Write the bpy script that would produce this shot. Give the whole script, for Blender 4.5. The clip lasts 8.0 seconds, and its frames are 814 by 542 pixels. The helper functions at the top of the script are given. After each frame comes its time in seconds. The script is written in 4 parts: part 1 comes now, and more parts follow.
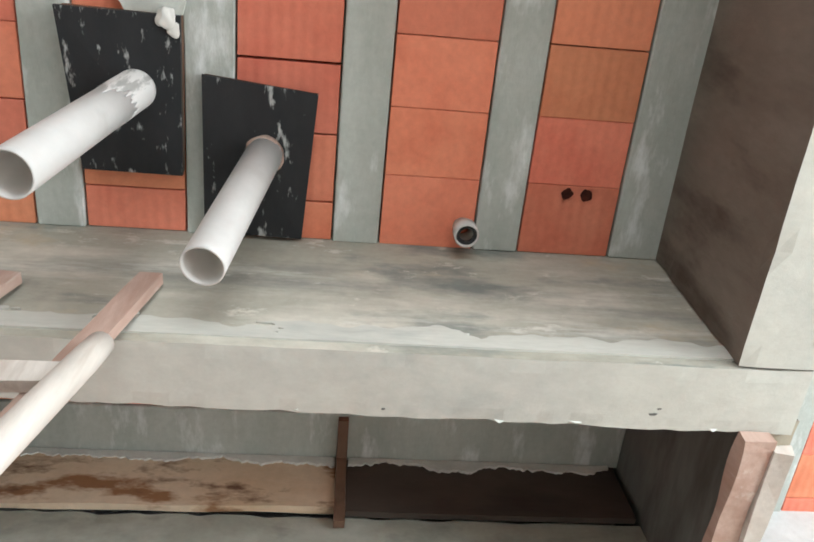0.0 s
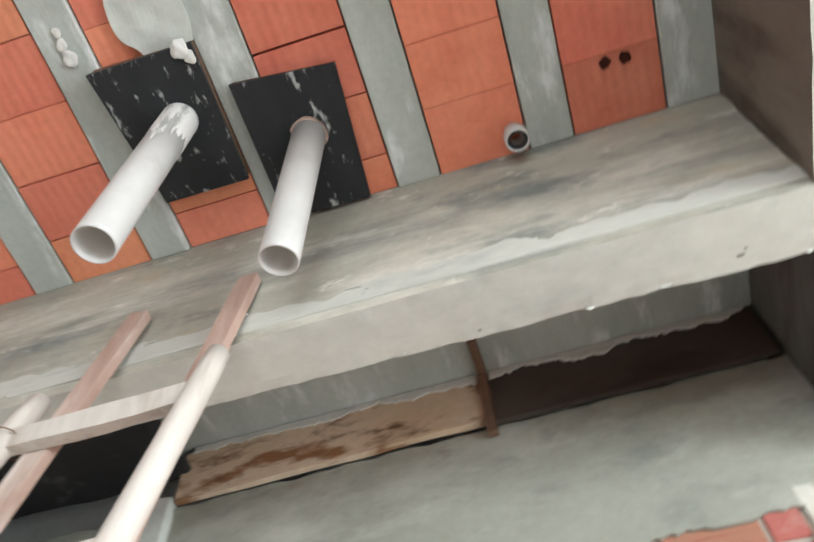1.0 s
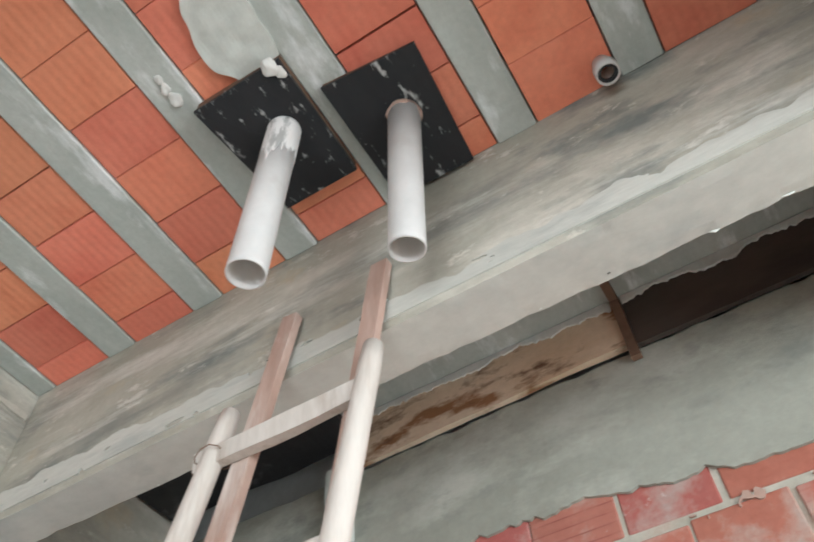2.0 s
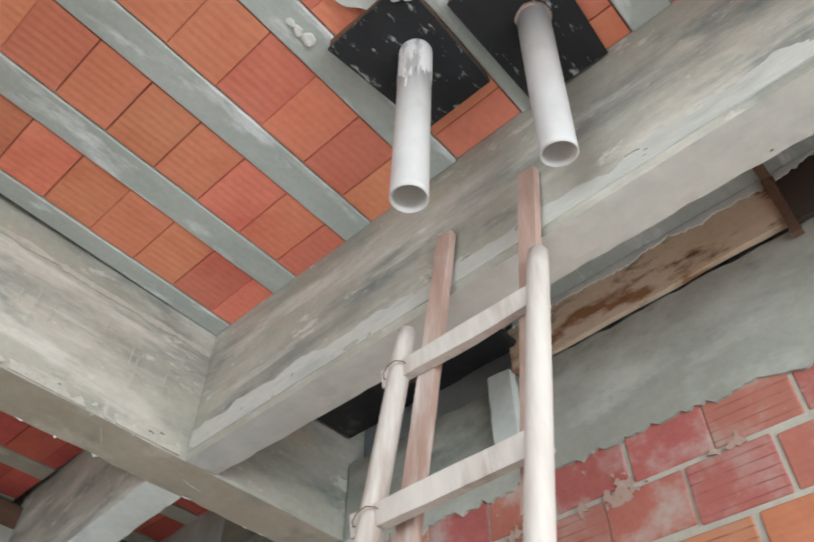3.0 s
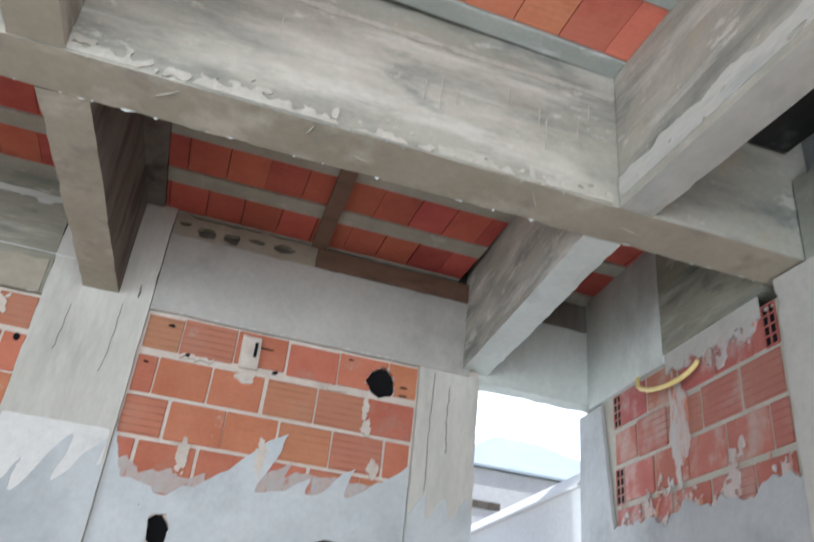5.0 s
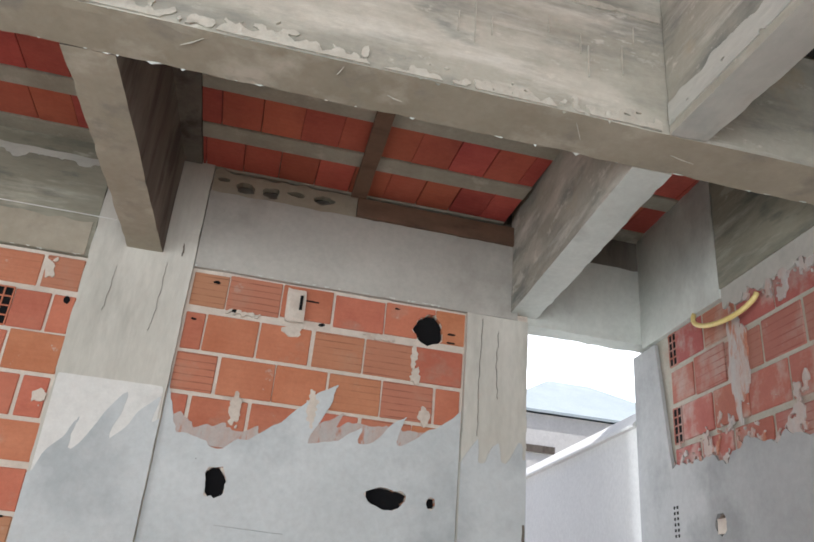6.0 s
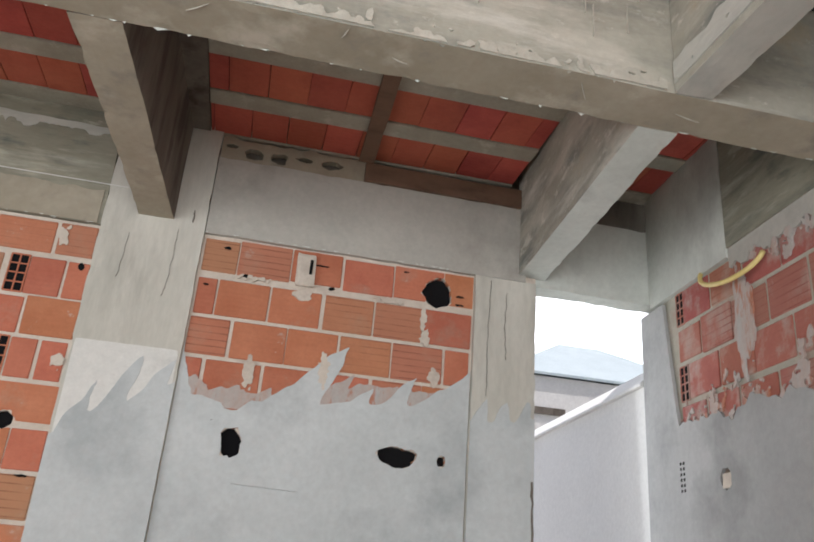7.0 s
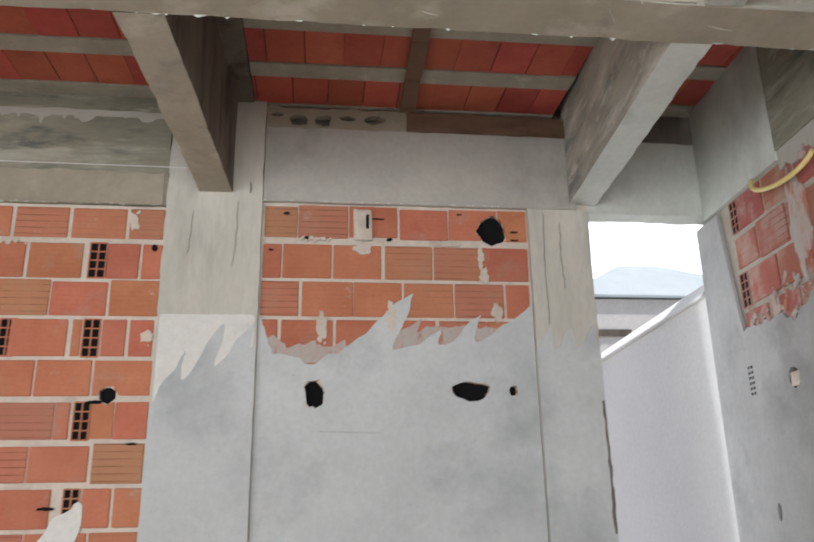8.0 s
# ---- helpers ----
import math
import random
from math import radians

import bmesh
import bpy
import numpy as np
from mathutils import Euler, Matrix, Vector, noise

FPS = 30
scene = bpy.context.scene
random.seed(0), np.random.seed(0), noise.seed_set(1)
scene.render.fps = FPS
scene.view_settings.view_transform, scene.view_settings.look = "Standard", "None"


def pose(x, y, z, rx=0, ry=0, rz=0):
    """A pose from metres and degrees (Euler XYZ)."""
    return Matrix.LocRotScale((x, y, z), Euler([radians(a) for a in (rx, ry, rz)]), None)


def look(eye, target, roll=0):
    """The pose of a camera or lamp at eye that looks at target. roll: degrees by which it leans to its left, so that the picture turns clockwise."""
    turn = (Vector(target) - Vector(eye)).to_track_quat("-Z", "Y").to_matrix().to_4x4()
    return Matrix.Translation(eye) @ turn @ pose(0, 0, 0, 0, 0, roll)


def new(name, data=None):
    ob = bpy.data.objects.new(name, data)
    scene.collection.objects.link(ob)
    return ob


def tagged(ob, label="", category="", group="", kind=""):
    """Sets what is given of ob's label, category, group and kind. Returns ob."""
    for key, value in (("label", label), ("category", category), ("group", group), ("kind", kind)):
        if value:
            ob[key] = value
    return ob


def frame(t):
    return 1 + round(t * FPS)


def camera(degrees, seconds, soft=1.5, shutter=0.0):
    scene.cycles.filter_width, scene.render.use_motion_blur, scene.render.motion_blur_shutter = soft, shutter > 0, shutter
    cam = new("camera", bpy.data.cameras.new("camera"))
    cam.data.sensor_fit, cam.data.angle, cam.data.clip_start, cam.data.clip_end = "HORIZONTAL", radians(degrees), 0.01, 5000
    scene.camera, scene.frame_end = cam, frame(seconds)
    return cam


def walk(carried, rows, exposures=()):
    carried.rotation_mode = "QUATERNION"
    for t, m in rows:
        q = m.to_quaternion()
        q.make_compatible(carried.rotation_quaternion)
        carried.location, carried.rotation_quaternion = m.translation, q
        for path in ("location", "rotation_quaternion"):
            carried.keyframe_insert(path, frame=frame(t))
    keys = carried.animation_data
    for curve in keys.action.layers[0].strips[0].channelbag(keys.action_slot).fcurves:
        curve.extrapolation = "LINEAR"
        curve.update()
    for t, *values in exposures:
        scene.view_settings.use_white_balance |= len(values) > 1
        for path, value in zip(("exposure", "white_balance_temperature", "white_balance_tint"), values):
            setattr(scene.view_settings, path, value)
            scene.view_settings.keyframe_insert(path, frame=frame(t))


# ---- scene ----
cam = camera(57.0, 8.0, soft=1.7, shutter=0.4)
PATH = [
    (0, (-0.853, -2.084, 1.294), (-0.03, -2.261, 3.108), -7.9),
    (0.5, (-0.892, -2.148, 1.273), (-0.052, -2.242, 3.086), -5.1),
    (1, (-0.944, -2.291, 1.221), (0.052, -2.049, 2.938), -3.9),
    (1.2, (-0.939, -2.333, 1.207), (0.058, -1.961, 2.9), -3.3),
    (2.3, (-1.176, -2.279, 1.205), (-0.12, -1.619, 2.77), -2.5),
    (2.5, (-1.188, -2.251, 1.173), (-0.125, -1.504, 2.694), -2.0),
    (3, (-1.23, -2.227, 1.156), (-0.226, -1.317, 2.628), 0.0),
    (3.5, (-1.25, -2.178, 1.167), (-0.399, -1.154, 2.659), 1.0),
    (4, (-1.219, -2.086, 1.191), (-0.622, -0.765, 2.568), 5.8),
    (4.5, (-1.203, -2.07, 1.203), (-0.722, -0.515, 2.365), 7.4),
    (5, (-1.314, -1.978, 1.145), (-0.852, -0.282, 2.1), 6.3),
    (5.2, (-1.275, -1.964, 1.175), (-0.857, -0.224, 2.067), 6.8),
    (6.3, (-1.282, -1.899, 1.15), (-0.911, -0.113, 1.969), 4.8),
    (6.5, (-1.268, -1.904, 1.149), (-0.886, -0.114, 1.956), 5.0),
    (7, (-1.273, -1.94, 1.123), (-0.916, -0.119, 1.869), 4.6),
    (7.5, (-1.264, -1.997, 1.079), (-0.937, -0.147, 1.765), 0.7),
    (8, (-1.309, -2.073, 1.084), (-1.081, -0.179, 1.683), -1.0),
]
walk(cam, [(t, look(eye, target, roll)) for t, eye, target, roll in PATH], exposures=[(0.0, 0.12, 6250, 10), (1.2, 0.07, 6250, 10), (2.3, -0.12, 6150, 11), (4.0, -0.06, 6000, 11), (5.0, -0.18, 5850, 12), (6.5, -0.40, 6500, 15), (8.0, -0.43, 6500, 15)])

# ---- light ----
world = bpy.data.worlds.new("sky")
scene.world = world
world.use_nodes = True
wn = world.node_tree.nodes
sky = wn.new("ShaderNodeTexSky")
sky.sky_type, sky.sun_disc = "NISHITA", False
sky.sun_elevation, sky.sun_rotation = radians(75.5), radians(161.6)
sky.dust_density = 3.0
world.node_tree.links.new(sky.outputs[0], wn["Background"].inputs[0])
wn["Background"].inputs[1].default_value = 0.15
sun = new("sun", bpy.data.lights.new("sun", "SUN"))
sun.data.energy, sun.data.angle, sun.data.color = 5.0, radians(0.6), (1.0, 0.97, 0.93)
sun.matrix_world = look((0.5, -1.5, 6.1), (0, 0, 0))


def window_light(name, eye, target, w, h, watts):
    lamp = new(name, bpy.data.lights.new(name, "AREA"))
    lamp.data.shape, lamp.data.size, lamp.data.size_y, lamp.data.energy = "RECTANGLE", w, h, watts
    lamp.data.color = (0.93, 0.99, 0.99)
    lamp.matrix_world = look(eye, target)
    return lamp


window_light("daylight_west", (-5.25, -2.6, 1.35), (0, -2.6, 1.6), 3.6, 2.4, 145)
window_light("daylight_south", (-2.0, -6.55, 1.35), (-2.0, 0, 1.6), 4.0, 2.4, 335)
window_light("daylight_passage", (0.55, 2.1, 1.4), (0.5, 0, 1.5), 0.6, 2.4, 7)


# ---- materials ----
def material(name):
    m = bpy.data.materials.new(name)
    m.use_nodes = True
    return m, m.node_tree.nodes, m.node_tree.links, m.node_tree.nodes["Principled BSDF"]


def noise_node(n, l, pos, scale, detail=4.0, rough=0.6, squash=None):
    t = n.new("ShaderNodeTexNoise")
    t.inputs["Scale"].default_value, t.inputs["Detail"].default_value, t.inputs["Roughness"].default_value = scale, detail, rough
    if squash:
        mp = n.new("ShaderNodeMapping")
        mp.inputs["Scale"].default_value = squash
        l.new(pos, mp.inputs[0])
        l.new(mp.outputs[0], t.inputs["Vector"])
    else:
        l.new(pos, t.inputs["Vector"])
    return t.outputs["Fac"]


def ramp(n, l, fac, lo, hi):
    r = n.new("ShaderNodeMapRange")
    r.inputs["From Min"].default_value, r.inputs["From Max"].default_value = lo, hi
    l.new(fac, r.inputs["Value"])
    return r.outputs["Result"]


def mix(n, l, fac, a, b, blend="MIX"):
    x = n.new("ShaderNodeMix")
    x.data_type, x.blend_type = "RGBA", blend
    for sock, v in ((x.inputs["Factor"], fac), (x.inputs[6], a), (x.inputs[7], b)):
        if isinstance(v, (int, float)):
            sock.default_value = v
        elif isinstance(v, tuple):
            sock.default_value = (*v, 1.0)
        else:
            l.new(v, sock)
    return x.outputs[2]


def surface(name, base, alt, stain=None, scale=2.5, fine=40.0, stain_scale=1.6, stain_at=(0.52, 0.7), rough=0.85, bump=0.3,
            squash=None, ribs=None, vary=None, specks=None, rib_depth=0.35, dark=None, tone=None, rust=None, streaks=None, grooves=None):
    """A mineral or wooden surface: two tones at one scale, grain at another, stains, ribs and a tone of its own for each piece."""
    m, n, l, b = material(name)
    pos = n.new("ShaderNodeNewGeometry").outputs["Position"]
    col = mix(n, l, ramp(n, l, noise_node(n, l, pos, scale, 5, 0.65, squash), 0.35, 0.68), base, alt)
    if stain:
        col = mix(n, l, ramp(n, l, noise_node(n, l, pos, stain_scale, 5, 0.62, squash), *stain_at), col, stain)
    if dark:
        col = mix(n, l, ramp(n, l, noise_node(n, l, pos, stain_scale * 1.7, 6, 0.62, squash), 0.55, 0.68), col, dark)
    if rust:
        col = mix(n, l, ramp(n, l, noise_node(n, l, pos, 2.9, 6, 0.65, (1.0, 1.0, 1.4)), 0.60, 0.78), col, rust)
        col = mix(n, l, ramp(n, l, noise_node(n, l, pos, 8.0, 6, 0.7, (0.9, 0.9, 1.5)), 0.60, 0.70), col, stain)
    if streaks:
        for lo, hi, scale, squeeze, most, tint in ((0.50, 0.66, 1.3, (0.6, 0.6, 3.2), 0.7, streaks[0]), (0.55, 0.66, 1.1, (0.6, 0.6, 4.5), 0.7, streaks[1]), (0.60, 0.64, 4.0, (0.7, 0.7, 1.8), 0.55, streaks[1])):
            col = mix(n, l, ramp_out(n, l, ramp(n, l, noise_node(n, l, pos, scale, 9, 0.68, squeeze), lo, hi), 0.0, most), col, tint)
    if specks:
        col = mix(n, l, ramp(n, l, noise_node(n, l, pos, 9.0, 8, 0.75), 0.64, 0.7), col, specks)
    grain = noise_node(n, l, pos, fine, 6, 0.7, squash if squash and max(squash) / min(squash) > 3 else None)
    col = mix(n, l, 0.4, col, mix(n, l, grain, (0.55, 0.55, 0.55), (1.4, 1.4, 1.4)), "MULTIPLY")
    if vary:
        if vary == "island":
            rnd = n.new("ShaderNodeNewGeometry").outputs["Random Per Island"]
        else:
            rnd = n.new("ShaderNodeObjectInfo").outputs["Random"]
        if tone:
            col = mix(n, l, ramp(n, l, rnd, 0.45, 1.1), col, tone)
        if grooves:
            g = n.new("ShaderNodeTexWave")
            g.wave_type, g.bands_direction = "BANDS", "Z"
            g.inputs["Scale"].default_value, g.inputs["Distortion"].default_value = grooves[0], 0.5
            l.new(pos, g.inputs["Vector"])
            line = ramp(n, l, g.outputs["Fac"], 0.10, 0.0)
            for fac in (ramp(n, l, rnd, 0.60, 0.68), ramp_out(n, l, ramp(n, l, noise_node(n, l, pos, 6.0, 3), 0.4, 0.6), 0.15, 0.85)):
                both = n.new("ShaderNodeMath")
                both.operation = "MULTIPLY"
                l.new(line, both.inputs[0])
                l.new(fac, both.inputs[1])
                line = both.outputs[0]
            col = mix(n, l, line, col, grooves[1])
        hsv = n.new("ShaderNodeHueSaturation")
        l.new(ramp_out(n, l, rnd, 0.84, 1.12), hsv.inputs["Value"])
        shift = n.new("ShaderNodeMath")
        shift.operation = "MULTIPLY"
        shift.inputs[1].default_value = 7.31
        l.new(rnd, shift.inputs[0])
        frac = n.new("ShaderNodeMath")
        frac.operation = "FRACT"
        l.new(shift.outputs[0], frac.inputs[0])
        l.new(ramp_out(n, l, frac.outputs[0], 0.487, 0.506), hsv.inputs["Hue"])
        l.new(col, hsv.inputs["Color"])
        col = hsv.outputs["Color"]
    l.new(col, b.inputs["Base Color"])
    b.inputs["Roughness"].default_value = rough
    b.inputs["Specular IOR Level"].default_value = 0.3
    height = noise_node(n, l, pos, fine * 0.6, 8, 0.7, squash)
    if ribs:
        w = n.new("ShaderNodeTexWave")
        w.wave_type, w.bands_direction = "BANDS", ribs[0]
        w.inputs["Scale"].default_value = ribs[1]
        w.inputs["Distortion"].default_value = 0.4
        l.new(pos, w.inputs["Vector"])
        add = n.new("ShaderNodeMath")
        add.operation = "MULTIPLY_ADD"
        add.inputs[1].default_value = rib_depth
        l.new(w.outputs["Fac"], add.inputs[0])
        l.new(height, add.inputs[2])
        height = add.outputs[0]
    bp = n.new("ShaderNodeBump")
    bp.inputs["Strength"].default_value, bp.inputs["Distance"].default_value = bump, 0.01
    l.new(height, bp.inputs["Height"])
    l.new(bp.outputs[0], b.inputs["Normal"])
    return m


def ramp_out(n, l, fac, lo, hi):
    r = n.new("ShaderNodeMapRange")
    r.inputs["To Min"].default_value, r.inputs["To Max"].default_value = lo, hi
    l.new(fac, r.inputs["Value"])
    return r.outputs["Result"]


CONCRETE = surface("beam_concrete", (0.34, 0.33, 0.275), (0.44, 0.425, 0.36), (0.60, 0.575, 0.50), 2.0, 30, 1.25, (0.50, 0.66), 0.9, 0.3, (0.7, 0.7, 2.0), dark=(0.19, 0.21, 0.195), rust=(0.46, 0.385, 0.27), streaks=((0.18, 0.19, 0.175), (0.68, 0.67, 0.61)))
SOFFIT_WARM = surface("beige_concrete_soffit", (0.32, 0.285, 0.215), (0.40, 0.36, 0.285), (0.50, 0.46, 0.38), 2.0, 26, 2.6, (0.55, 0.68), 0.9, 0.2, None, dark=(0.27, 0.25, 0.21))
WHITE_SMEAR = surface("white_lime_smear", (0.68, 0.675, 0.64), (0.76, 0.755, 0.72), (0.56, 0.56, 0.53), 3.0, 28, 3.0, (0.55, 0.7), 0.92, 0.25)
CRUST = surface("scaly_mortar_crust", (0.47, 0.45, 0.385), (0.57, 0.55, 0.48), (0.44, 0.42, 0.36), 9.0, 60, 12.0, (0.5, 0.65), 0.95, 0.6)
# brown form stain, darkened further to carry shade in the colour
STAINED_SHADED = surface("stained_shaded_concrete", (0.145, 0.122, 0.10), (0.22, 0.195, 0.165), (0.095, 0.078, 0.063), 2.6, 26, 3.4, (0.5, 0.66), 0.9, 0.25, (1.6, 1.6, 0.5))
DAMP = surface("weathered_concrete", (0.25, 0.24, 0.185), (0.35, 0.34, 0.27), (0.46, 0.44, 0.35), 2.0, 26, 2.6, (0.55, 0.68), 0.9, 0.25, (0.6, 0.6, 2.2), dark=(0.15, 0.16, 0.14), streaks=((0.12, 0.125, 0.105), (0.50, 0.49, 0.41)))
JOIST = surface("joist_concrete", (0.41, 0.445, 0.41), (0.51, 0.545, 0.51), (0.72, 0.75, 0.74), 5.0, 45, 6.0, (0.54, 0.66), 0.85, 0.3, (0.5, 1.5, 1.0))
PLASTER = surface("cement_plaster", (0.50, 0.53, 0.53), (0.60, 0.63, 0.63), (0.42, 0.45, 0.455), 1.3, 30, 1.8, (0.52, 0.70), 0.9, 0.2)
PLASTER_PALE = surface("pale_plaster", (0.55, 0.58, 0.54), (0.64, 0.67, 0.625), (0.46, 0.48, 0.45), 2.0, 26, 2.2, (0.52, 0.68), 0.9, 0.2, (1.0, 1.0, 0.5))
COLUMN = surface("weathered_column_concrete", (0.53, 0.515, 0.455), (0.63, 0.61, 0.55), (0.43, 0.42, 0.37), 2.0, 26, 2.2, (0.52, 0.68), 0.9, 0.2, (1.6, 1.6, 0.4))
PLASTER_GREY = surface("grey_smooth_concrete", (0.42, 0.405, 0.365), (0.50, 0.485, 0.44), (0.35, 0.335, 0.30), 1.6, 28, 2.0, (0.52, 0.70), 0.9, 0.2)
SIDE_RENDER = surface("dull_grey_render", (0.36, 0.365, 0.36), (0.45, 0.455, 0.45), (0.30, 0.305, 0.30), 1.6, 30, 2.2, (0.50, 0.68), 0.92, 0.2)
SMOOTH_WALL = surface("smooth_pale_render", (0.78, 0.78, 0.76), (0.82, 0.82, 0.80), None, 1.2, 40, rough=0.92, bump=0.08)
TROWELLED = surface("trowelled_green_grey_cement", (0.285, 0.29, 0.245), (0.35, 0.355, 0.305), (0.44, 0.445, 0.39), 1.8, 30, 2.4, (0.50, 0.68), 0.9, 0.2, (0.8, 0.8, 1.6), dark=(0.24, 0.25, 0.22))
# grey concrete darkened to hold the shade of the enclosed passage end
SHADED_GREY = surface("shade_dark_grey_concrete", (0.115, 0.115, 0.105), (0.17, 0.17, 0.155), (0.085, 0.08, 0.07), 2.2, 26, 2.8, (0.52, 0.68), 0.9, 0.2, (0.5, 2.0, 2.0))
MORTAR_GREY = surface("greenish_grey_mortar", (0.42, 0.40, 0.33), (0.52, 0.49, 0.42), (0.44, 0.33, 0.27), 6.0, 60, 5.0, (0.54, 0.7), 0.95, 0.5)
MORTAR = surface("mortar", (0.60, 0.53, 0.45), (0.69, 0.62, 0.54), (0.50, 0.42, 0.36), 6.0, 60, 5.0, (0.54, 0.7), 0.95, 0.5)
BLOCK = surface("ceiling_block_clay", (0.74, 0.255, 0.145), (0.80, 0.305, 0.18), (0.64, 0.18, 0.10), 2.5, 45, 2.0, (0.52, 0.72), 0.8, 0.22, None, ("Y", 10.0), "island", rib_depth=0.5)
# far-bay copies of joist and block, with the deeper shade there in the colour
JOIST_SHADED = surface("dusty_shaded_joist_concrete", (0.33, 0.31, 0.25), (0.42, 0.395, 0.325), (0.50, 0.47, 0.40), 5.0, 45, 7.0, (0.57, 0.70), 0.85, 0.25)
BLOCK_SHADED = surface("shaded_ceiling_block_clay", (0.45, 0.105, 0.065), (0.52, 0.14, 0.085), (0.35, 0.08, 0.055), 2.5, 45, 2.0, (0.52, 0.72), 0.8, 0.2, None, ("Y", 10.0), "island", rib_depth=0.5)
BRICK_Z = surface("brick_clay", (0.51, 0.18, 0.095), (0.60, 0.235, 0.13), (0.49, 0.28, 0.19), 5.0, 50, 4.5, (0.56, 0.74), 0.85, 0.25, None, ("Z", 13.0), "object", specks=(0.58, 0.43, 0.36), tone=(0.36, 0.185, 0.11), rib_depth=0.24, grooves=(9.0, (0.20, 0.075, 0.045)))
BRICK_OLD = surface("weathered_brick_clay", (0.40, 0.13, 0.095), (0.48, 0.185, 0.14), (0.48, 0.36, 0.31), 5.0, 50, 5.0, (0.50, 0.66), 0.88, 0.3, None, ("Z", 13.0), "object", specks=(0.60, 0.50, 0.44), tone=(0.31, 0.155, 0.105), rib_depth=0.2, grooves=(9.0, (0.25, 0.085, 0.062)))
PVC = surface("white_pvc", (0.68, 0.675, 0.66), (0.73, 0.725, 0.71), (0.58, 0.565, 0.54), 4.0, 8, 6.0, (0.6, 0.74), 0.35, 0.02)
PVC_GREY = surface("cement_smeared_pvc", (0.34, 0.34, 0.33), (0.50, 0.50, 0.48), (0.78, 0.77, 0.75), 14.0, 30, 16.0, (0.47, 0.53), 0.6, 0.1, (1, 1, 0.22))
# thin-walled plastic lets a little light through
pn, pl = PVC.node_tree.nodes, PVC.node_tree.links
thin, blend = pn.new("ShaderNodeBsdfTranslucent"), pn.new("ShaderNodeMixShader")
thin.inputs["Color"].default_value = (0.85, 0.82, 0.78, 1)
blend.inputs[0].default_value = 0.3
pl.new(pn["Principled BSDF"].outputs[0], blend.inputs[1])
pl.new(thin.outputs[0], blend.inputs[2])
pl.new(blend.outputs[0], pn["Material Output"].inputs[0])
DUSTY_FILM = surface("clay_stained_cement_film", (0.40, 0.30, 0.25), (0.44, 0.25, 0.19), (0.42, 0.38, 0.32), 9.0, 50, 9.0, (0.5, 0.66), 0.9, 0.25)
THIN_RENDER = surface("thin_render_over_brick", (0.47, 0.45, 0.43), (0.48, 0.36, 0.31), (0.46, 0.20, 0.13), 7.0, 40, 9.0, (0.54, 0.64), 0.9, 0.25, (2.0, 2.0, 0.7))
BLACK_PLY = surface("black_film_plywood", (0.016, 0.017, 0.019), (0.026, 0.027, 0.029), (0.40, 0.41, 0.40), 3.0, 30, 17.0, (0.59, 0.68), 0.65, 0.1, (0.7, 1.7, 1.0))
BLACK_PLASTIC = surface("black_plastic", (0.02, 0.02, 0.021), (0.03, 0.03, 0.032), (0.12, 0.12, 0.12), 3.0, 30, 5.0, (0.6, 0.75), 0.45, 0.4)
WOOD_FRESH = surface("fresh_pine", (0.60, 0.44, 0.29), (0.72, 0.60, 0.46), (0.30, 0.155, 0.075), 3.0, 30, 5.0, (0.55, 0.63), 0.8, 0.2, (1.0, 0.5, 1.3), dark=(0.16, 0.085, 0.05))
WOOD_PALE = surface("weathered_pale_wood", (0.53, 0.485, 0.435), (0.64, 0.60, 0.55), (0.36, 0.29, 0.24), 7.0, 40, 6.0, (0.57, 0.72), 0.85, 0.2, (1.6, 1.6, 0.2))
WOOD_PINK = surface("reddish_form_wood", (0.38, 0.25, 0.20), (0.50, 0.37, 0.31), (0.62, 0.55, 0.50), 7.0, 40, 6.0, (0.55, 0.7), 0.85, 0.2, (1.6, 1.6, 0.25))
WOOD_DARK = surface("dark_form_board", (0.055, 0.042, 0.034), (0.085, 0.068, 0.056), (0.035, 0.028, 0.024), 2.5, 30, 3.0, (0.5, 0.7), 0.75, 0.2, (1.5, 0.4, 1.0))
WOOD_BROWN = surface("brown_form_wood", (0.15, 0.085, 0.055), (0.22, 0.135, 0.09), (0.10, 0.06, 0.04), 4.0, 36, 4.0, (0.5, 0.7), 0.8, 0.2, (0.5, 1.5, 1.5))
# near-black colour that stands for the shade inside holes and open cells
HOLE_SHADE = surface("hole_shade_black", (0.004, 0.004, 0.005), (0.008, 0.008, 0.009), rough=1.0, bump=0.1)
HOLE_RED = surface("broken_clay_hole_shade", (0.035, 0.009, 0.006), (0.09, 0.02, 0.012), rough=1.0, bump=0.2, scale=30.0)
LIME_WASH = surface("pale_cement_wash", (0.46, 0.46, 0.415), (0.54, 0.54, 0.49), (0.44, 0.445, 0.41), 2.2, 30, 2.4, (0.52, 0.7), 0.92, 0.2, (0.8, 0.5, 2.4), dark=(0.40, 0.41, 0.38))
YELLOW = surface("yellow_conduit_plastic", (0.78, 0.60, 0.20), (0.82, 0.68, 0.30), rough=0.5, bump=0.05)
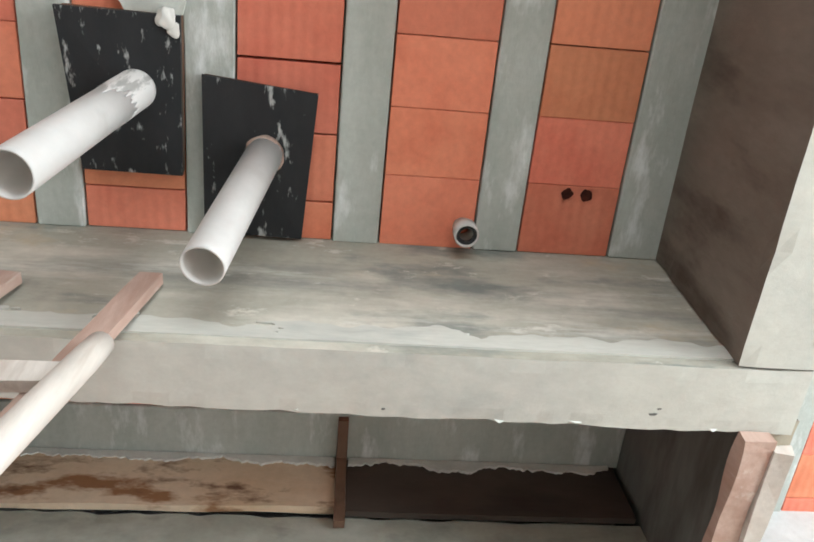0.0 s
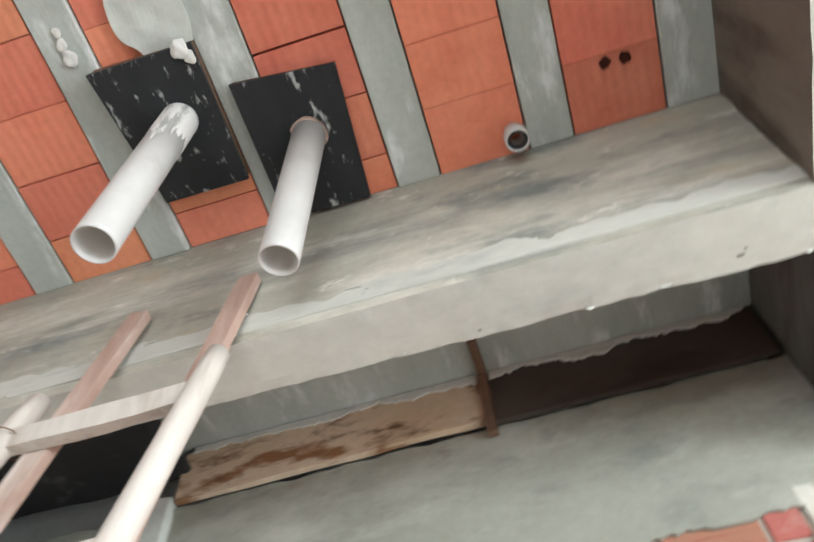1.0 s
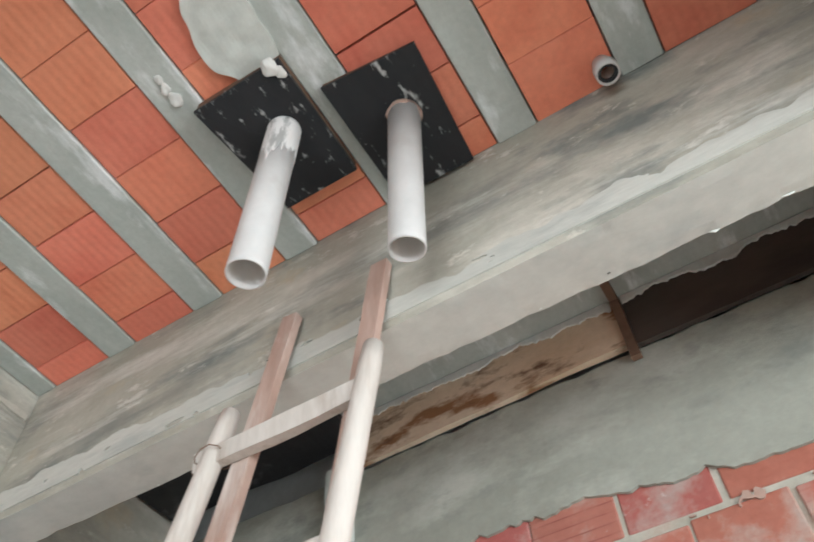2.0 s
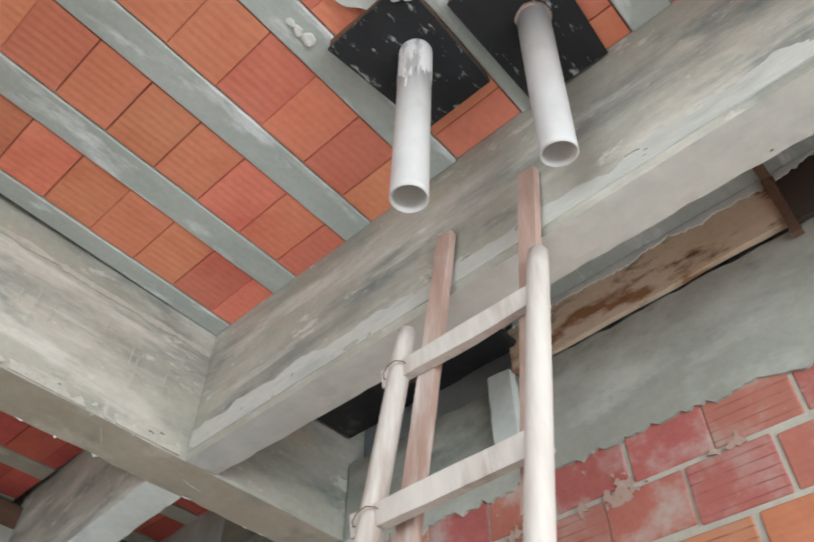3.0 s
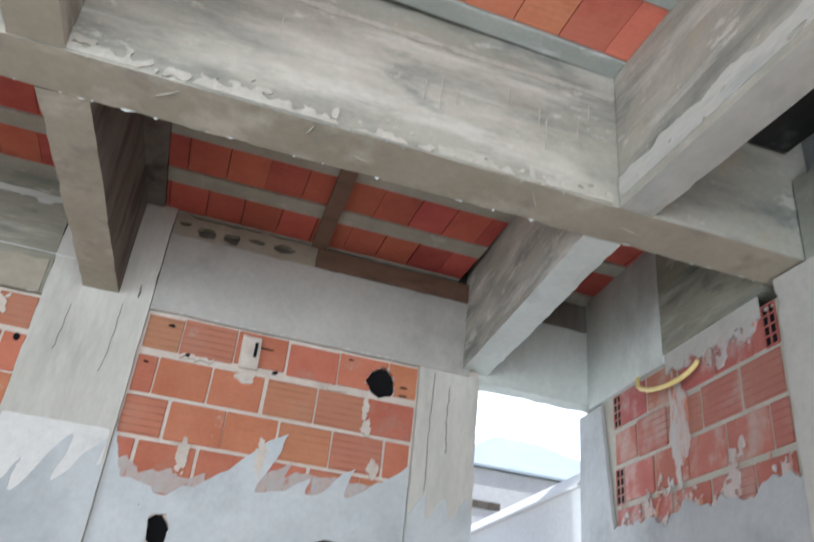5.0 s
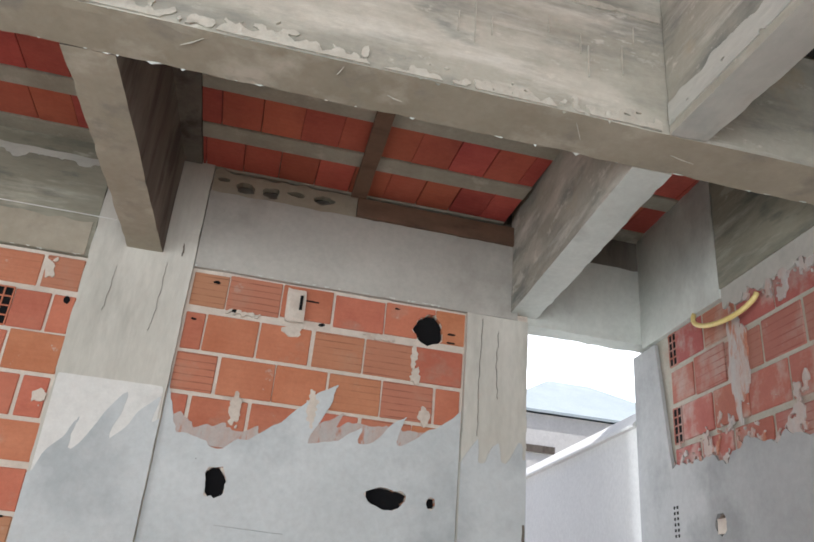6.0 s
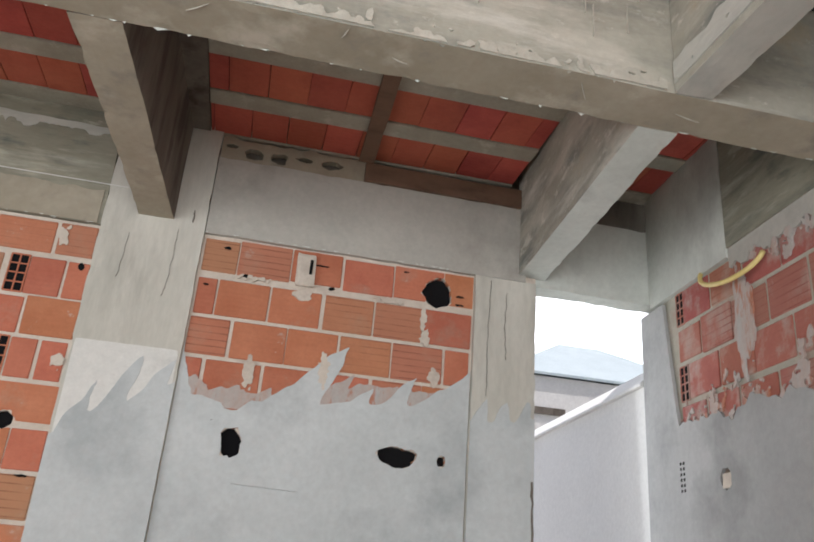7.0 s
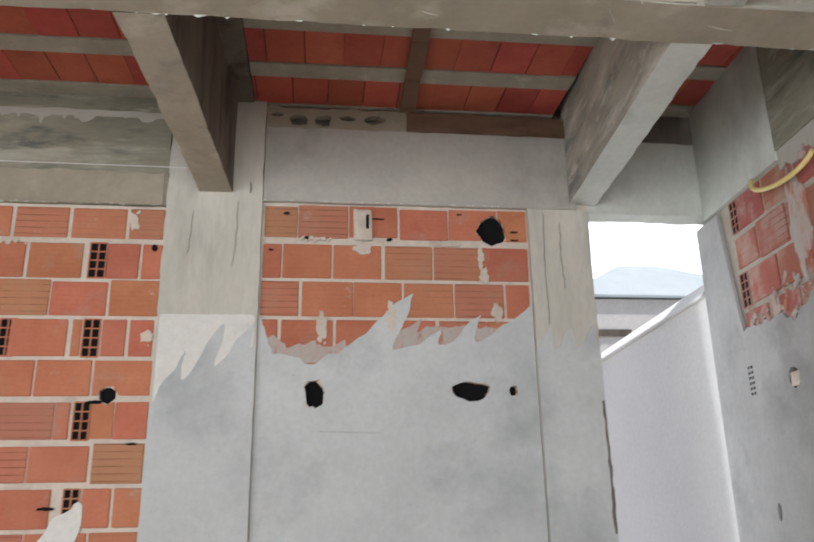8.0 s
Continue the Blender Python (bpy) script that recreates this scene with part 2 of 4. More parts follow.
FLOOR = surface("bare_cement_floor", (0.44, 0.425, 0.39), (0.53, 0.51, 0.47), (0.34, 0.33, 0.31), 1.5, 25, 1.3, (0.5, 0.7), 0.9, 0.3)
# the haze over the far roof is mixed into its blue-grey colour
ROOF = surface("hazed_far_roof_sheet", (0.44, 0.52, 0.54), (0.50, 0.58, 0.60), rough=0.7, bump=0.2)


# ---- builders ----
def mesh_object(name, bm, mats, parent=None, label="", smooth=False):
    me = bpy.data.meshes.new(name)
    bmesh.ops.recalc_face_normals(bm, faces=bm.faces)
    bm.to_mesh(me)
    bm.free()
    for m in mats if isinstance(mats, (list, tuple)) else [mats]:
        me.materials.append(m)
    if smooth:
        for p in me.polygons:
            p.use_smooth = True
    ob = new(name, me)
    if parent:
        ob.parent = parent
    if label:
        ob["label"] = label
    return ob


def part(name, bm, mat, parent, label="", smooth=False):
    return mesh_object(name, bm, mat, parent, label, smooth)


def box(bm, x0, x1, y0, y1, z0, z1, slot=0, bevel=0.0, m=None):
    """A box between two corners, its edges chamfered by bevel; m moves it. Returns its faces."""
    lo, hi, b = (x0, y0, z0), (x1, y1, z1), min(bevel, (x1 - x0) / 3, (y1 - y0) / 3, (z1 - z0) / 3)
    grid, faces = {}, []

    def vert(sign, axis):
        key = (sign, axis if b else 3)
        if key not in grid:
            p = Vector([(hi[a] if sign[a] else lo[a]) + (0 if a == axis or not b else (-b if sign[a] else b)) for a in range(3)])
            grid[key] = bm.verts.new(m @ p if m is not None else p)
        return grid[key]

    def face(*vs):
        f = bm.faces.new(vs)
        f.material_index = slot
        faces.append(f)

    for a in range(3):
        u, v = (a + 1) % 3, (a + 2) % 3
        for side in (0, 1):
            ring = []
            for su, sv in ((0, 0), (1, 0), (1, 1), (0, 1)):
                sg = [0, 0, 0]
                sg[a], sg[u], sg[v] = side, su, sv
                ring.append(vert(tuple(sg), a))
            face(*(ring if side else ring[::-1]))
    if b:
        for a in range(3):
            u, v = (a + 1) % 3, (a + 2) % 3
            for su in (0, 1):
                for sv in (0, 1):
                    s0, s1 = [0, 0, 0], [0, 0, 0]
                    s0[u], s0[v], s1[u], s1[v], s1[a] = su, sv, su, sv, 1
                    s0, s1 = tuple(s0), tuple(s1)
                    face(vert(s0, u), vert(s1, u), vert(s1, v), vert(s0, v))
        for sx in (0, 1):
            for sy in (0, 1):
                for sz in (0, 1):
                    face(*(vert((sx, sy, sz), a) for a in range(3)))
    return faces


def rough_box(x0, x1, y0, y1, z0, z1, step=0.05, amp=0.004, chip=0.010, seed=0.0, skew=0.0):
    """A cast concrete member: slightly uneven faces and chipped arrises. skew: shift in x for each metre of y."""
    bm = bmesh.new()
    lo, hi = Vector((x0, y0, z0)), Vector((x1, y1, z1))
    counts = [max(1, min(90, round((hi[a] - lo[a]) / step))) for a in range(3)]
    seen = {}

    def vert(i, j, k):
        if (i, j, k) not in seen:
            ijk = (i, j, k)
            p = Vector([lo[a] + (hi[a] - lo[a]) * ijk[a] / counts[a] for a in range(3)])
            ends = sum(ijk[a] in (0, counts[a]) for a in range(3))
            d = noise.noise_vector(p * 3.0 + Vector((seed, seed, 0))) * amp
            if ends >= 2:
                mid = (lo + hi) / 2
                pull = max(0.0, noise.noise(p * 14.0 + Vector((seed, 7.7, 0))) + 0.05) * chip
                for a in range(3):
                    if ijk[a] in (0, counts[a]) and hi[a] - lo[a] < 1.2:
                        d[a] += pull if p[a] < mid[a] else -pull
            q = p + d
            q.x += skew * (q.y - y0)
            seen[ijk] = bm.verts.new(q)
        return seen[(i, j, k)]

    for a in range(3):
        b, c = (a + 1) % 3, (a + 2) % 3
        for side in (0, counts[a]):
            for u in range(counts[b]):
                for v in range(counts[c]):
                    corner = []
                    for du, dv in ((0, 0), (1, 0), (1, 1), (0, 1)):
                        ijk = [0, 0, 0]
                        ijk[a], ijk[b], ijk[c] = side, u + du, v + dv
                        corner.append(vert(*ijk))
                    bm.faces.new(corner)
    return bm


def clipped_sheet(inside, u0, u1, v0, v1, step, thick, place, extra=None):
    """A slab of the shape where inside(u, v) > 0, cut cleanly along its edge. place(u, v, d): the point at depth d from its face."""
    bm = bmesh.new()
    nu, nv = max(1, round((u1 - u0) / step)), max(1, round((v1 - v0) / step))
    us, vs = [u0 + (u1 - u0) * i / nu for i in range(nu + 1)], [v0 + (v1 - v0) * j / nv for j in range(nv + 1)]
    val = [[inside(u, v) for v in vs] for u in us]
    seen = {}

    def vert(u, v, d):
        key = (round(u, 5), round(v, 5), d)
        if key not in seen:
            p = Vector(place(u, v, d))
            seen[key] = bm.verts.new(p)
        return seen[key]

    edges = {}
    for i in range(nu):
        for j in range(nv):
            ring = ((i, j), (i + 1, j), (i + 1, j + 1), (i, j + 1))
            out = []
            for k in range(4):
                (a, b), (c, d) = ring[k], ring[(k + 1) % 4]
                fa, fb = val[a][b], val[c][d]
                if fa > 0:
                    out.append((us[a], vs[b]))
                if (fa > 0) != (fb > 0):
                    s = fa / (fa - fb)
                    s = min(0.999, max(0.001, s))
                    out.append((us[a] + (us[c] - us[a]) * s, vs[b] + (vs[d] - vs[b]) * s))
            pts = []
            for p in out:
                if not pts or (abs(p[0] - pts[-1][0]) + abs(p[1] - pts[-1][1])) > 2e-5:
                    pts.append(p)
            if len(pts) < 3:
                continue
            keys = [vert(*p, 0.0) for p in pts]
            if len(set(keys)) < 3 or len(set(keys)) < len(keys):
                continue
            try:
                bm.faces.new(keys)
            except ValueError:
                continue
            for p, q in zip(pts, pts[1:] + pts[:1]):
                kp, kq = (round(p[0], 5), round(p[1], 5)), (round(q[0], 5), round(q[1], 5))
                if (kq, kp) in edges:
                    del edges[(kq, kp)]
                else:
                    edges[(kp, kq)] = (p, q)
    for p, q in edges.values():
        a, b, c, d = vert(*p, 0.0), vert(*q, 0.0), vert(*q, thick), vert(*p, thick)
        if len({a, b, c, d}) == 4:
            try:
                bm.faces.new((b, a, d, c))
            except ValueError:
                pass
    return bm


def tube(points, radius, sides=20, wall=0.0, cap=True, squash=1.0):
    """A round bar, or with wall a pipe open at both ends, along a line of points."""
    bm = bmesh.new()
    pts = [Vector(p) for p in points]

    def rings(r):
        out = []
        for i, p in enumerate(pts):
            d = (pts[min(i + 1, len(pts) - 1)] - pts[max(i - 1, 0)]).normalized()
            side = d.cross(Vector((0.31, 0.95, 0.05))).normalized()
            up = d.cross(side)
            rr = r[i] if isinstance(r, (list, tuple)) else r
            out.append([bm.verts.new(p + (side * math.cos(2 * math.pi * k / sides) + up * squash * math.sin(2 * math.pi * k / sides)) * rr) for k in range(sides)])
        return out

    def skin(rs):
        for a, b in zip(rs, rs[1:]):
            for k in range(sides):
                bm.faces.new((a[k], a[(k + 1) % sides], b[(k + 1) % sides], b[k]))

    outer = rings(radius)
    skin(outer)
    if wall:
        inner = rings([r - wall for r in radius] if isinstance(radius, (list, tuple)) else radius - wall)
        skin(inner)
        for o, i in ((outer[0], inner[0]), (outer[-1], inner[-1])):
            for k in range(sides):
                bm.faces.new((o[k], o[(k + 1) % sides], i[(k + 1) % sides], i[k]))
    elif cap:
        bm.faces.new(outer[0])
        bm.faces.new(outer[-1])
    return bm


def board(p, q, width, thick, normal, seed=0.0, step=0.08, wobble=0.003):
    """A sawn board from p to q: width across, thick along normal, with uneven edges."""
    p, q, nrm = Vector(p), Vector(q), Vector(normal).normalized()
    d = (q - p)
    length = d.length
    d.normalize()
    side = d.cross(nrm).normalized()
    nrm = side.cross(d)
    bm = bmesh.new()
    n = max(2, round(length / step))
    rows = []
    for i in range(n + 1):
        c = p + d * (length * i / n)
        row = []
        for su, sn in ((-1, -1), (1, -1), (1, 1), (-1, 1)):
            w = noise.noise_vector(c * 5 + Vector((seed + su * 3.1, sn * 2.3, seed))) * wobble
            row.append(bm.verts.new(c + side * (su * width / 2) + nrm * (sn * thick / 2) + w))
        rows.append(row)
    for a, b in zip(rows, rows[1:]):
        for k in range(4):
            bm.faces.new((a[k], a[(k + 1) % 4], b[(k + 1) % 4], b[k]))
    bm.faces.new(rows[0])
    bm.faces.new(rows[-1])
    return bm


# ---- setting: sizes ----
H, ZB = 3.355, 2.73          # slab soffit, beam soffit
X1, SKEW = 0.824, 0.068     # side wall of the passage, and its lean past the cross beam
Y2 = 1.80                   # face of the far wall
H2 = 3.29                  # soffit of the far bay
TOP = 3.55


def structure(ob, label, category):
    return tagged(ob, label, category, kind="structure")


bm = bmesh.new()
box(bm, -5.4, 1.4, -6.8, 2.0, -0.15, 0.0)
structure(mesh_object("floor", bm, FLOOR), "bare grey cement floor of a house under construction", "floor")
bm = bmesh.new()
box(bm, -60, 60, -60, 60, -0.6, -0.16)
structure(mesh_object("ground", bm, FLOOR), "pale bare earth ground round the building site", "ground")

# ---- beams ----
# beam_3, beam_5 and beam_7 have the shade of their sides in the colour
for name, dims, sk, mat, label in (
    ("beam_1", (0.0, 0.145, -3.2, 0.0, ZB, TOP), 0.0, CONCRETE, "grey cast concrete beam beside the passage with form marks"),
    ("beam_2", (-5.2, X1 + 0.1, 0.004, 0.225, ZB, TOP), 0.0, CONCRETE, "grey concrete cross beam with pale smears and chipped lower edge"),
    ("beam_3", (-2.04, -1.865, 0.229, Y2 + 0.01, ZB, TOP), 0.046, STAINED_SHADED, "form-stained concrete beam running to the far column, sides darkened for shade"),
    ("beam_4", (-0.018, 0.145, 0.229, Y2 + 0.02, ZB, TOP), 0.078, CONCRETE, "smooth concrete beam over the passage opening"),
    ("beam_5", (-5.2, -0.004, -3.22, -3.056, ZB, TOP), 0.0, STAINED_SHADED, "brown-stained concrete beam parallel to the cross beam, side darkened for shade"),
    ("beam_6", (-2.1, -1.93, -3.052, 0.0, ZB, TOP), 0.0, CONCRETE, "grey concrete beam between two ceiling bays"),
    ("beam_7", (0.149, X1 + 0.147, -3.22, -3.09, ZB + 0.01, TOP), 0.0, SHADED_GREY, "grey concrete beam end across the passage, coloured dark for shade"),
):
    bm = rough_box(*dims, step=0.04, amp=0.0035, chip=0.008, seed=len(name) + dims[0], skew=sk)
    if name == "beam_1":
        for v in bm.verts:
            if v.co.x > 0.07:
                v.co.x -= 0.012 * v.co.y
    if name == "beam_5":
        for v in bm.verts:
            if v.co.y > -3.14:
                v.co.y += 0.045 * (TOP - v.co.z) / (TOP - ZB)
    # the light reaching each underside is put into a separate colour
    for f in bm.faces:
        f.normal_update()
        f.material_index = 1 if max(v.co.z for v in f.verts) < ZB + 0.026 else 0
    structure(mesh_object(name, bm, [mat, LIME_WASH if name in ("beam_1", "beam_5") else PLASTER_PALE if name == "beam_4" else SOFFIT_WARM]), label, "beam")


# ---- ceilings ----
def ceiling(name, x0, x1, y0, y1, first, label, joint=None, width=0.287, pitch=0.42, run=0.196, splay=0.0, mats=(BLOCK, JOIST), H=H):
    """A ribbed slab: clay blocks in rows along x between concrete joists. first: the upper y of the last row."""
    rnd = random.Random(len(name) * 17 + int(abs(x0) * 100))
    bm = bmesh.new()
    box(bm, x0, x1, y0, y1, H + 0.09, TOP - 0.02, 1)
    edge, yl, k = y1, first, 0
    while yl - width > y0 - 0.01:
        box(bm, x0, x1, yl, edge, H, H + 0.1, 1, 0.004)
        x = x1
        cut = x1 + (joint[k] if joint and k < len(joint) else -rnd.uniform(0.06, 0.19))
        while x > x0 + 0.01:
            a = max(cut, x0)
            if x - a > 0.012:
                dz = rnd.uniform(0.005, 0.009)
                g = rnd.choice((0.0004, 0.0006, 0.0014, 0.0034))
                tilt = rnd.uniform(-0.012, 0.012)
                c = Vector(((x + a) / 2, yl - width / 2, H))
                m = Matrix.Translation(c) @ Matrix.Rotation(tilt, 4, "Y") @ Matrix.Translation(-c)
                box(bm, a + g, x - g, yl - width + 0.0055, yl - 0.0055, H + dz, H + 0.088, 0, 0.0018, m)
            x, cut = a, a - run + rnd.uniform(-0.002, 0.002)
        edge, yl, k = yl - width, yl - pitch, k + 1
    box(bm, x0, x1, y0, edge, H, H + 0.1, 1, 0.004)
    if splay:
        for v in bm.verts:
            v.co.y += splay * v.co.x * max(0.0, 1.0 + v.co.y / 3.0)
    return structure(mesh_object(name, bm, list(mats)), label, "ceiling")


LABEL = "unplastered slab soffit of orange clay blocks between grey concrete joists"
ceiling("ceiling_1", -1.855, 0.0, -3.056, 0.004, -0.089, LABEL, (-0.11, -0.11, -0.16, -0.13, -0.12, -0.215, -0.217), splay=0.03)
bm = rough_box(-1.93, -1.857, -3.05, 0.0, H - 0.002, H + 0.1)
structure(mesh_object("ceiling_edge_strip", bm, CONCRETE), "solid concrete strip at the end of the block rows", "ceiling")
# the far bay uses the shade-darkened clay and joist colours
ceiling("ceiling_2", -1.70, 0.05, 0.225, Y2 + 0.1, 1.79, LABEL, width=0.29, mats=(BLOCK_SHADED, JOIST_SHADED), H=H2)
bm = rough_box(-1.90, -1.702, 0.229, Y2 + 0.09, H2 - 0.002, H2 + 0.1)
structure(mesh_object("ceiling_edge_strip", bm, STAINED_SHADED), "solid stained concrete strip beside the beam", "ceiling")
ceiling("ceiling_3", -5.2, -2.0, 0.225, Y2 + 0.05, 1.66, LABEL, width=0.29, mats=(BLOCK_SHADED, JOIST_SHADED), H=H2)
ceiling("ceiling_4", 0.145, 1.05, 0.225, Y2 + 0.05, 1.72, LABEL, width=0.29, mats=(BLOCK_SHADED, JOIST_SHADED))
ceiling("ceiling_5", -5.2, -2.1, -3.056, 0.004, -0.15, LABEL)
ceiling("ceiling_6", -5.2, 1.0, -6.8, -3.22, -3.33, LABEL)
# the passage slab: one clay strip, then a joist along the passage
bm = bmesh.new()
for i in range(16):
    box(bm, 0.15, 0.612, -3.08 + i * 0.196, -3.08 + (i + 1) * 0.196 - 0.003, H + 0.008, H + 0.09, 0, 0.004)
box(bm, 0.613, 0.80, -3.09, 0.0, H, H + 0.1, 1, 0.004)
box(bm, 0.145, 1.0, -3.1, 0.004, H + 0.092, TOP - 0.02, 1)
structure(mesh_object("ceiling_7", bm, [BLOCK, JOIST]), "narrow passage soffit with a clay strip and a concrete joist", "ceiling")
bm = bmesh.new()
box(bm, -5.4, 1.4, -6.9, 2.2, TOP, TOP + 0.1)
structure(mesh_object("slab_top", bm, JOIST), "concrete topping of the slab", "slab")


# ---- walls ----
def blob(cu, cv, ru, rv, seed, square=2.0):
    """An irregular hole: positive outside it."""
    def f(u, v):
        a = math.atan2((v - cv) / rv, (u - cu) / ru)
        r = (abs((u - cu) / ru) ** square + abs((v - cv) / rv) ** square) ** (1 / square)
        return (r - 1.0 - 0.30 * noise.noise(Vector((math.cos(a) * 1.5 + seed, math.sin(a) * 1.5, seed))) - 0.16 * noise.noise(Vector((math.cos(a) * 4.0, math.sin(a) * 4.0 + seed, 2.0)))) * min(ru, rv)
    return f


def stroke(u, v, a, tip, b):
    """Inside a trowel stroke with feet a and b and its tip: positive."""
    def side(p, q):
        d = math.hypot(q[0] - p[0], q[1] - p[1])
        return ((q[0] - p[0]) * (v - p[1]) - (q[1] - p[1]) * (u - p[0])) / d
    return min(-side(a, tip), -side(tip, b), v - min(a[1], b[1]) + 0.02)


def brick_mesh(w, h, d, place):
    bm = bmesh.new()
    box(bm, 0, w, 0, d, 0, h, 0, 0.004)
    for v in bm.verts:
        c = v.co.copy()
        c.x += 0.004 * noise.noise(Vector((c.x * 40.0, c.z * 40.0, w * 91.0)))
        c.z += 0.003 * noise.noise(Vector((c.x * 40.0, c.z * 40.0, w * 57.0 + 9.0)))
        v.co = place(c.x, c.z, c.y)
    return bm


FAR_HOLES = [blob(-0.358, 2.552, 0.082, 0.08, 1.0), blob(-1.334, 1.643, 0.046, 0.066, 2.0, 6.0), blob(-0.514, 1.655, 0.11, 0.05, 3.0),
             blob(-0.288, 1.655, 0.026, 0.03, 4.0), blob(-2.351, 1.635, 0.045, 0.04, 5.0)]


def far_open(u, v):
    return min(h(u, v) for h in FAR_HOLES)


def far_place(u, v, d):
    return (u, Y2 + d, v)


wall_far = structure(mesh_object("wall_north", clipped_sheet(far_open, -5.2, 0.21, 0.0, ZB, 0.03, 0.022, lambda u, v, d: (u, Y2 + 0.008 + d, v)), MORTAR),
                     "unfinished brick wall with pale mortar, half rendered in cement", "wall")


def lay_bricks(parent, place, open_at, u0, u1, tops, length, mat, rnd, ends=(), proud=0.0):
    """Courses of bricks under the heights in tops. ends: (course, u) where a brick shows its cell end."""
    share = {}
    for c, (top, height, start) in enumerate(tops):
        u = u0 + start
        edges = [u0]
        while u < u1 - 0.03:
            if u > u0 + 0.02:
                edges.append(u)
            u += length + rnd.uniform(-0.004, 0.004)
        edges.append(u1)
        stops = [e for cc, e in ends if cc == c]
        spans = []
        for a, b in zip(edges, edges[1:]):
            for s in stops:
                if a < s < b:
                    if s - 0.045 - a > 0.05:
                        spans.append((a, s - 0.045))
                    spans.append((s - 0.045, s + 0.045, True))
                    a = s + 0.045
            if b - a > 0.03:
                spans.append((a, b))
        for s in spans:
            a, b = s[0] + rnd.choice((0.003, 0.006, 0.011)), s[1] - rnd.choice((0.003, 0.006, 0.010))
            z1, z0 = top - rnd.uniform(0.007, 0.013), top - height + rnd.choice((0.007, 0.010, 0.013))
            mid = (a + b) / 2
            near = min(open_at(a + (b - a) * i / 6, z0 + (z1 - z0) * j / 4) for i in range(7) for j in range(5))
            dd = rnd.uniform(-0.002, 0.003) - proud
            if len(s) == 3:
                bm = bmesh.new()
                cols, rows = 2, 4
                cw, ch, t = (b - a) / cols, (z1 - z0) / rows, 0.007
                def put(ua, ub, va, vb, d0, d1):
                    made = box(bm, ua, ub, d0, d1, va, vb)
                    for v in {v for f in made for v in f.verts}:
                        v.co = Vector(place(v.co.x, v.co.z, v.co.y))
                for i in range(cols + 1):
                    put(a + cw * i - t / 2, a + cw * i + t / 2, z0, z1, dd, 0.10)
                for j in range(rows + 1):
                    put(a, b, z0 + ch * j - t / 2, z0 + ch * j + t / 2, dd + 0.001, 0.10)
                part("brick", bm, mat, parent, "hollow brick laid end-on with open cells")
                # black sheet close behind the webs paints the shade in the cells
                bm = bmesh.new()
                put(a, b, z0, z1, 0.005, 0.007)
                part("cell_shadow", bm, HOLE_SHADE, parent)
                continue
            if near < 0:
                bm = clipped_sheet(lambda u, v: min(open_at(u, v), u - a, b - u, v - z0, z1 - v) + 1e-4, a - 0.01, b + 0.01, z0 - 0.01, z1 + 0.01, 0.012, 0.10, lambda u, v, d: place(u, v, d + dd))
                part("brick", bm, mat, parent)
                continue
            z1, z0 = round(z1, 2), round(z0, 2)
            key = (round(b - a, 2), round(z1 - z0, 2))
            o = Vector(place(a, z0, dd))
            if key not in share:
                bm = brick_mesh(b - a, z1 - z0, 0.10, lambda u, v, d: Vector(place(a + u, z0 + v, dd + d)) - o)
                ob = part("brick", bm, mat, parent)
                share[key] = ob.data
            else:
                ob = new("brick", share[key])
                ob.parent = parent
            ob.location = o


rnd = random.Random(5)
courses = [(2.685, 0.20, 0.192), (2.462, 0.212, 0.109), (2.25, 0.21, 0.212), (2.04, 0.21, 0.113), (1.83, 0.21, 0.22), (1.62, 0.21, 0.12), (1.41, 0.21, 0.2)]
lay_bricks(wall_far, far_place, far_open, -1.63, -0.155, courses[:5], 0.276, BRICK_Z, rnd)
left = [(2.64, 0.19, 0.13), (2.44, 0.205, 0.22), (2.235, 0.2, 0.08), (2.03, 0.21, 0.19), (1.82, 0.2, 0.05), (1.61, 0.2, 0.17), (1.405, 0.2, 0.08), (1.2, 0.2, 0.2), (1.0, 0.2, 0.1), (0.8, 0.2, 0.18)]
lay_bricks(wall_far, far_place, far_open, -3.9, -2.14, left, 0.285, BRICK_Z, rnd, ends=((1, -2.468), (3, -2.458), (5, -2.465), (3, -2.86), (7, -2.47)))


def render_edge(u, v):
    """The torn top edge of the render on the far wall, with strokes dragged up to one side."""
    n = 0.014 * noise.noise(Vector((u * 26.0 - v * 14.0, v * 9.0, 3.0))) + 0.02 * noise.noise(Vector((u * 7.0, v * 7.0, 8.0)))
    base = 1.845 + 0.06 * max(0.0, min(1.0, (u + 1.0) / 0.2)) - 0.07 * max(0.0, 1.0 - abs(u + 1.36) / 0.10)
    f = max(base - v, stroke(u, v, (-1.70, 1.84), (-1.63, 2.10), (-1.55, 1.83)), stroke(u, v, (-1.23, 1.83), (-0.78, 2.22), (-0.95, 1.83)),
            stroke(u, v, (-0.80, 1.89), (-0.62, 2.03), (-0.70, 1.89)), stroke(u, v, (-0.68, 1.88), (-0.44, 2.07), (-0.52, 1.88)),
            stroke(u, v, (-0.50, 1.88), (-0.13, 2.15), (-0.10, 1.88)))
    return min(f + n, far_open(u, v))


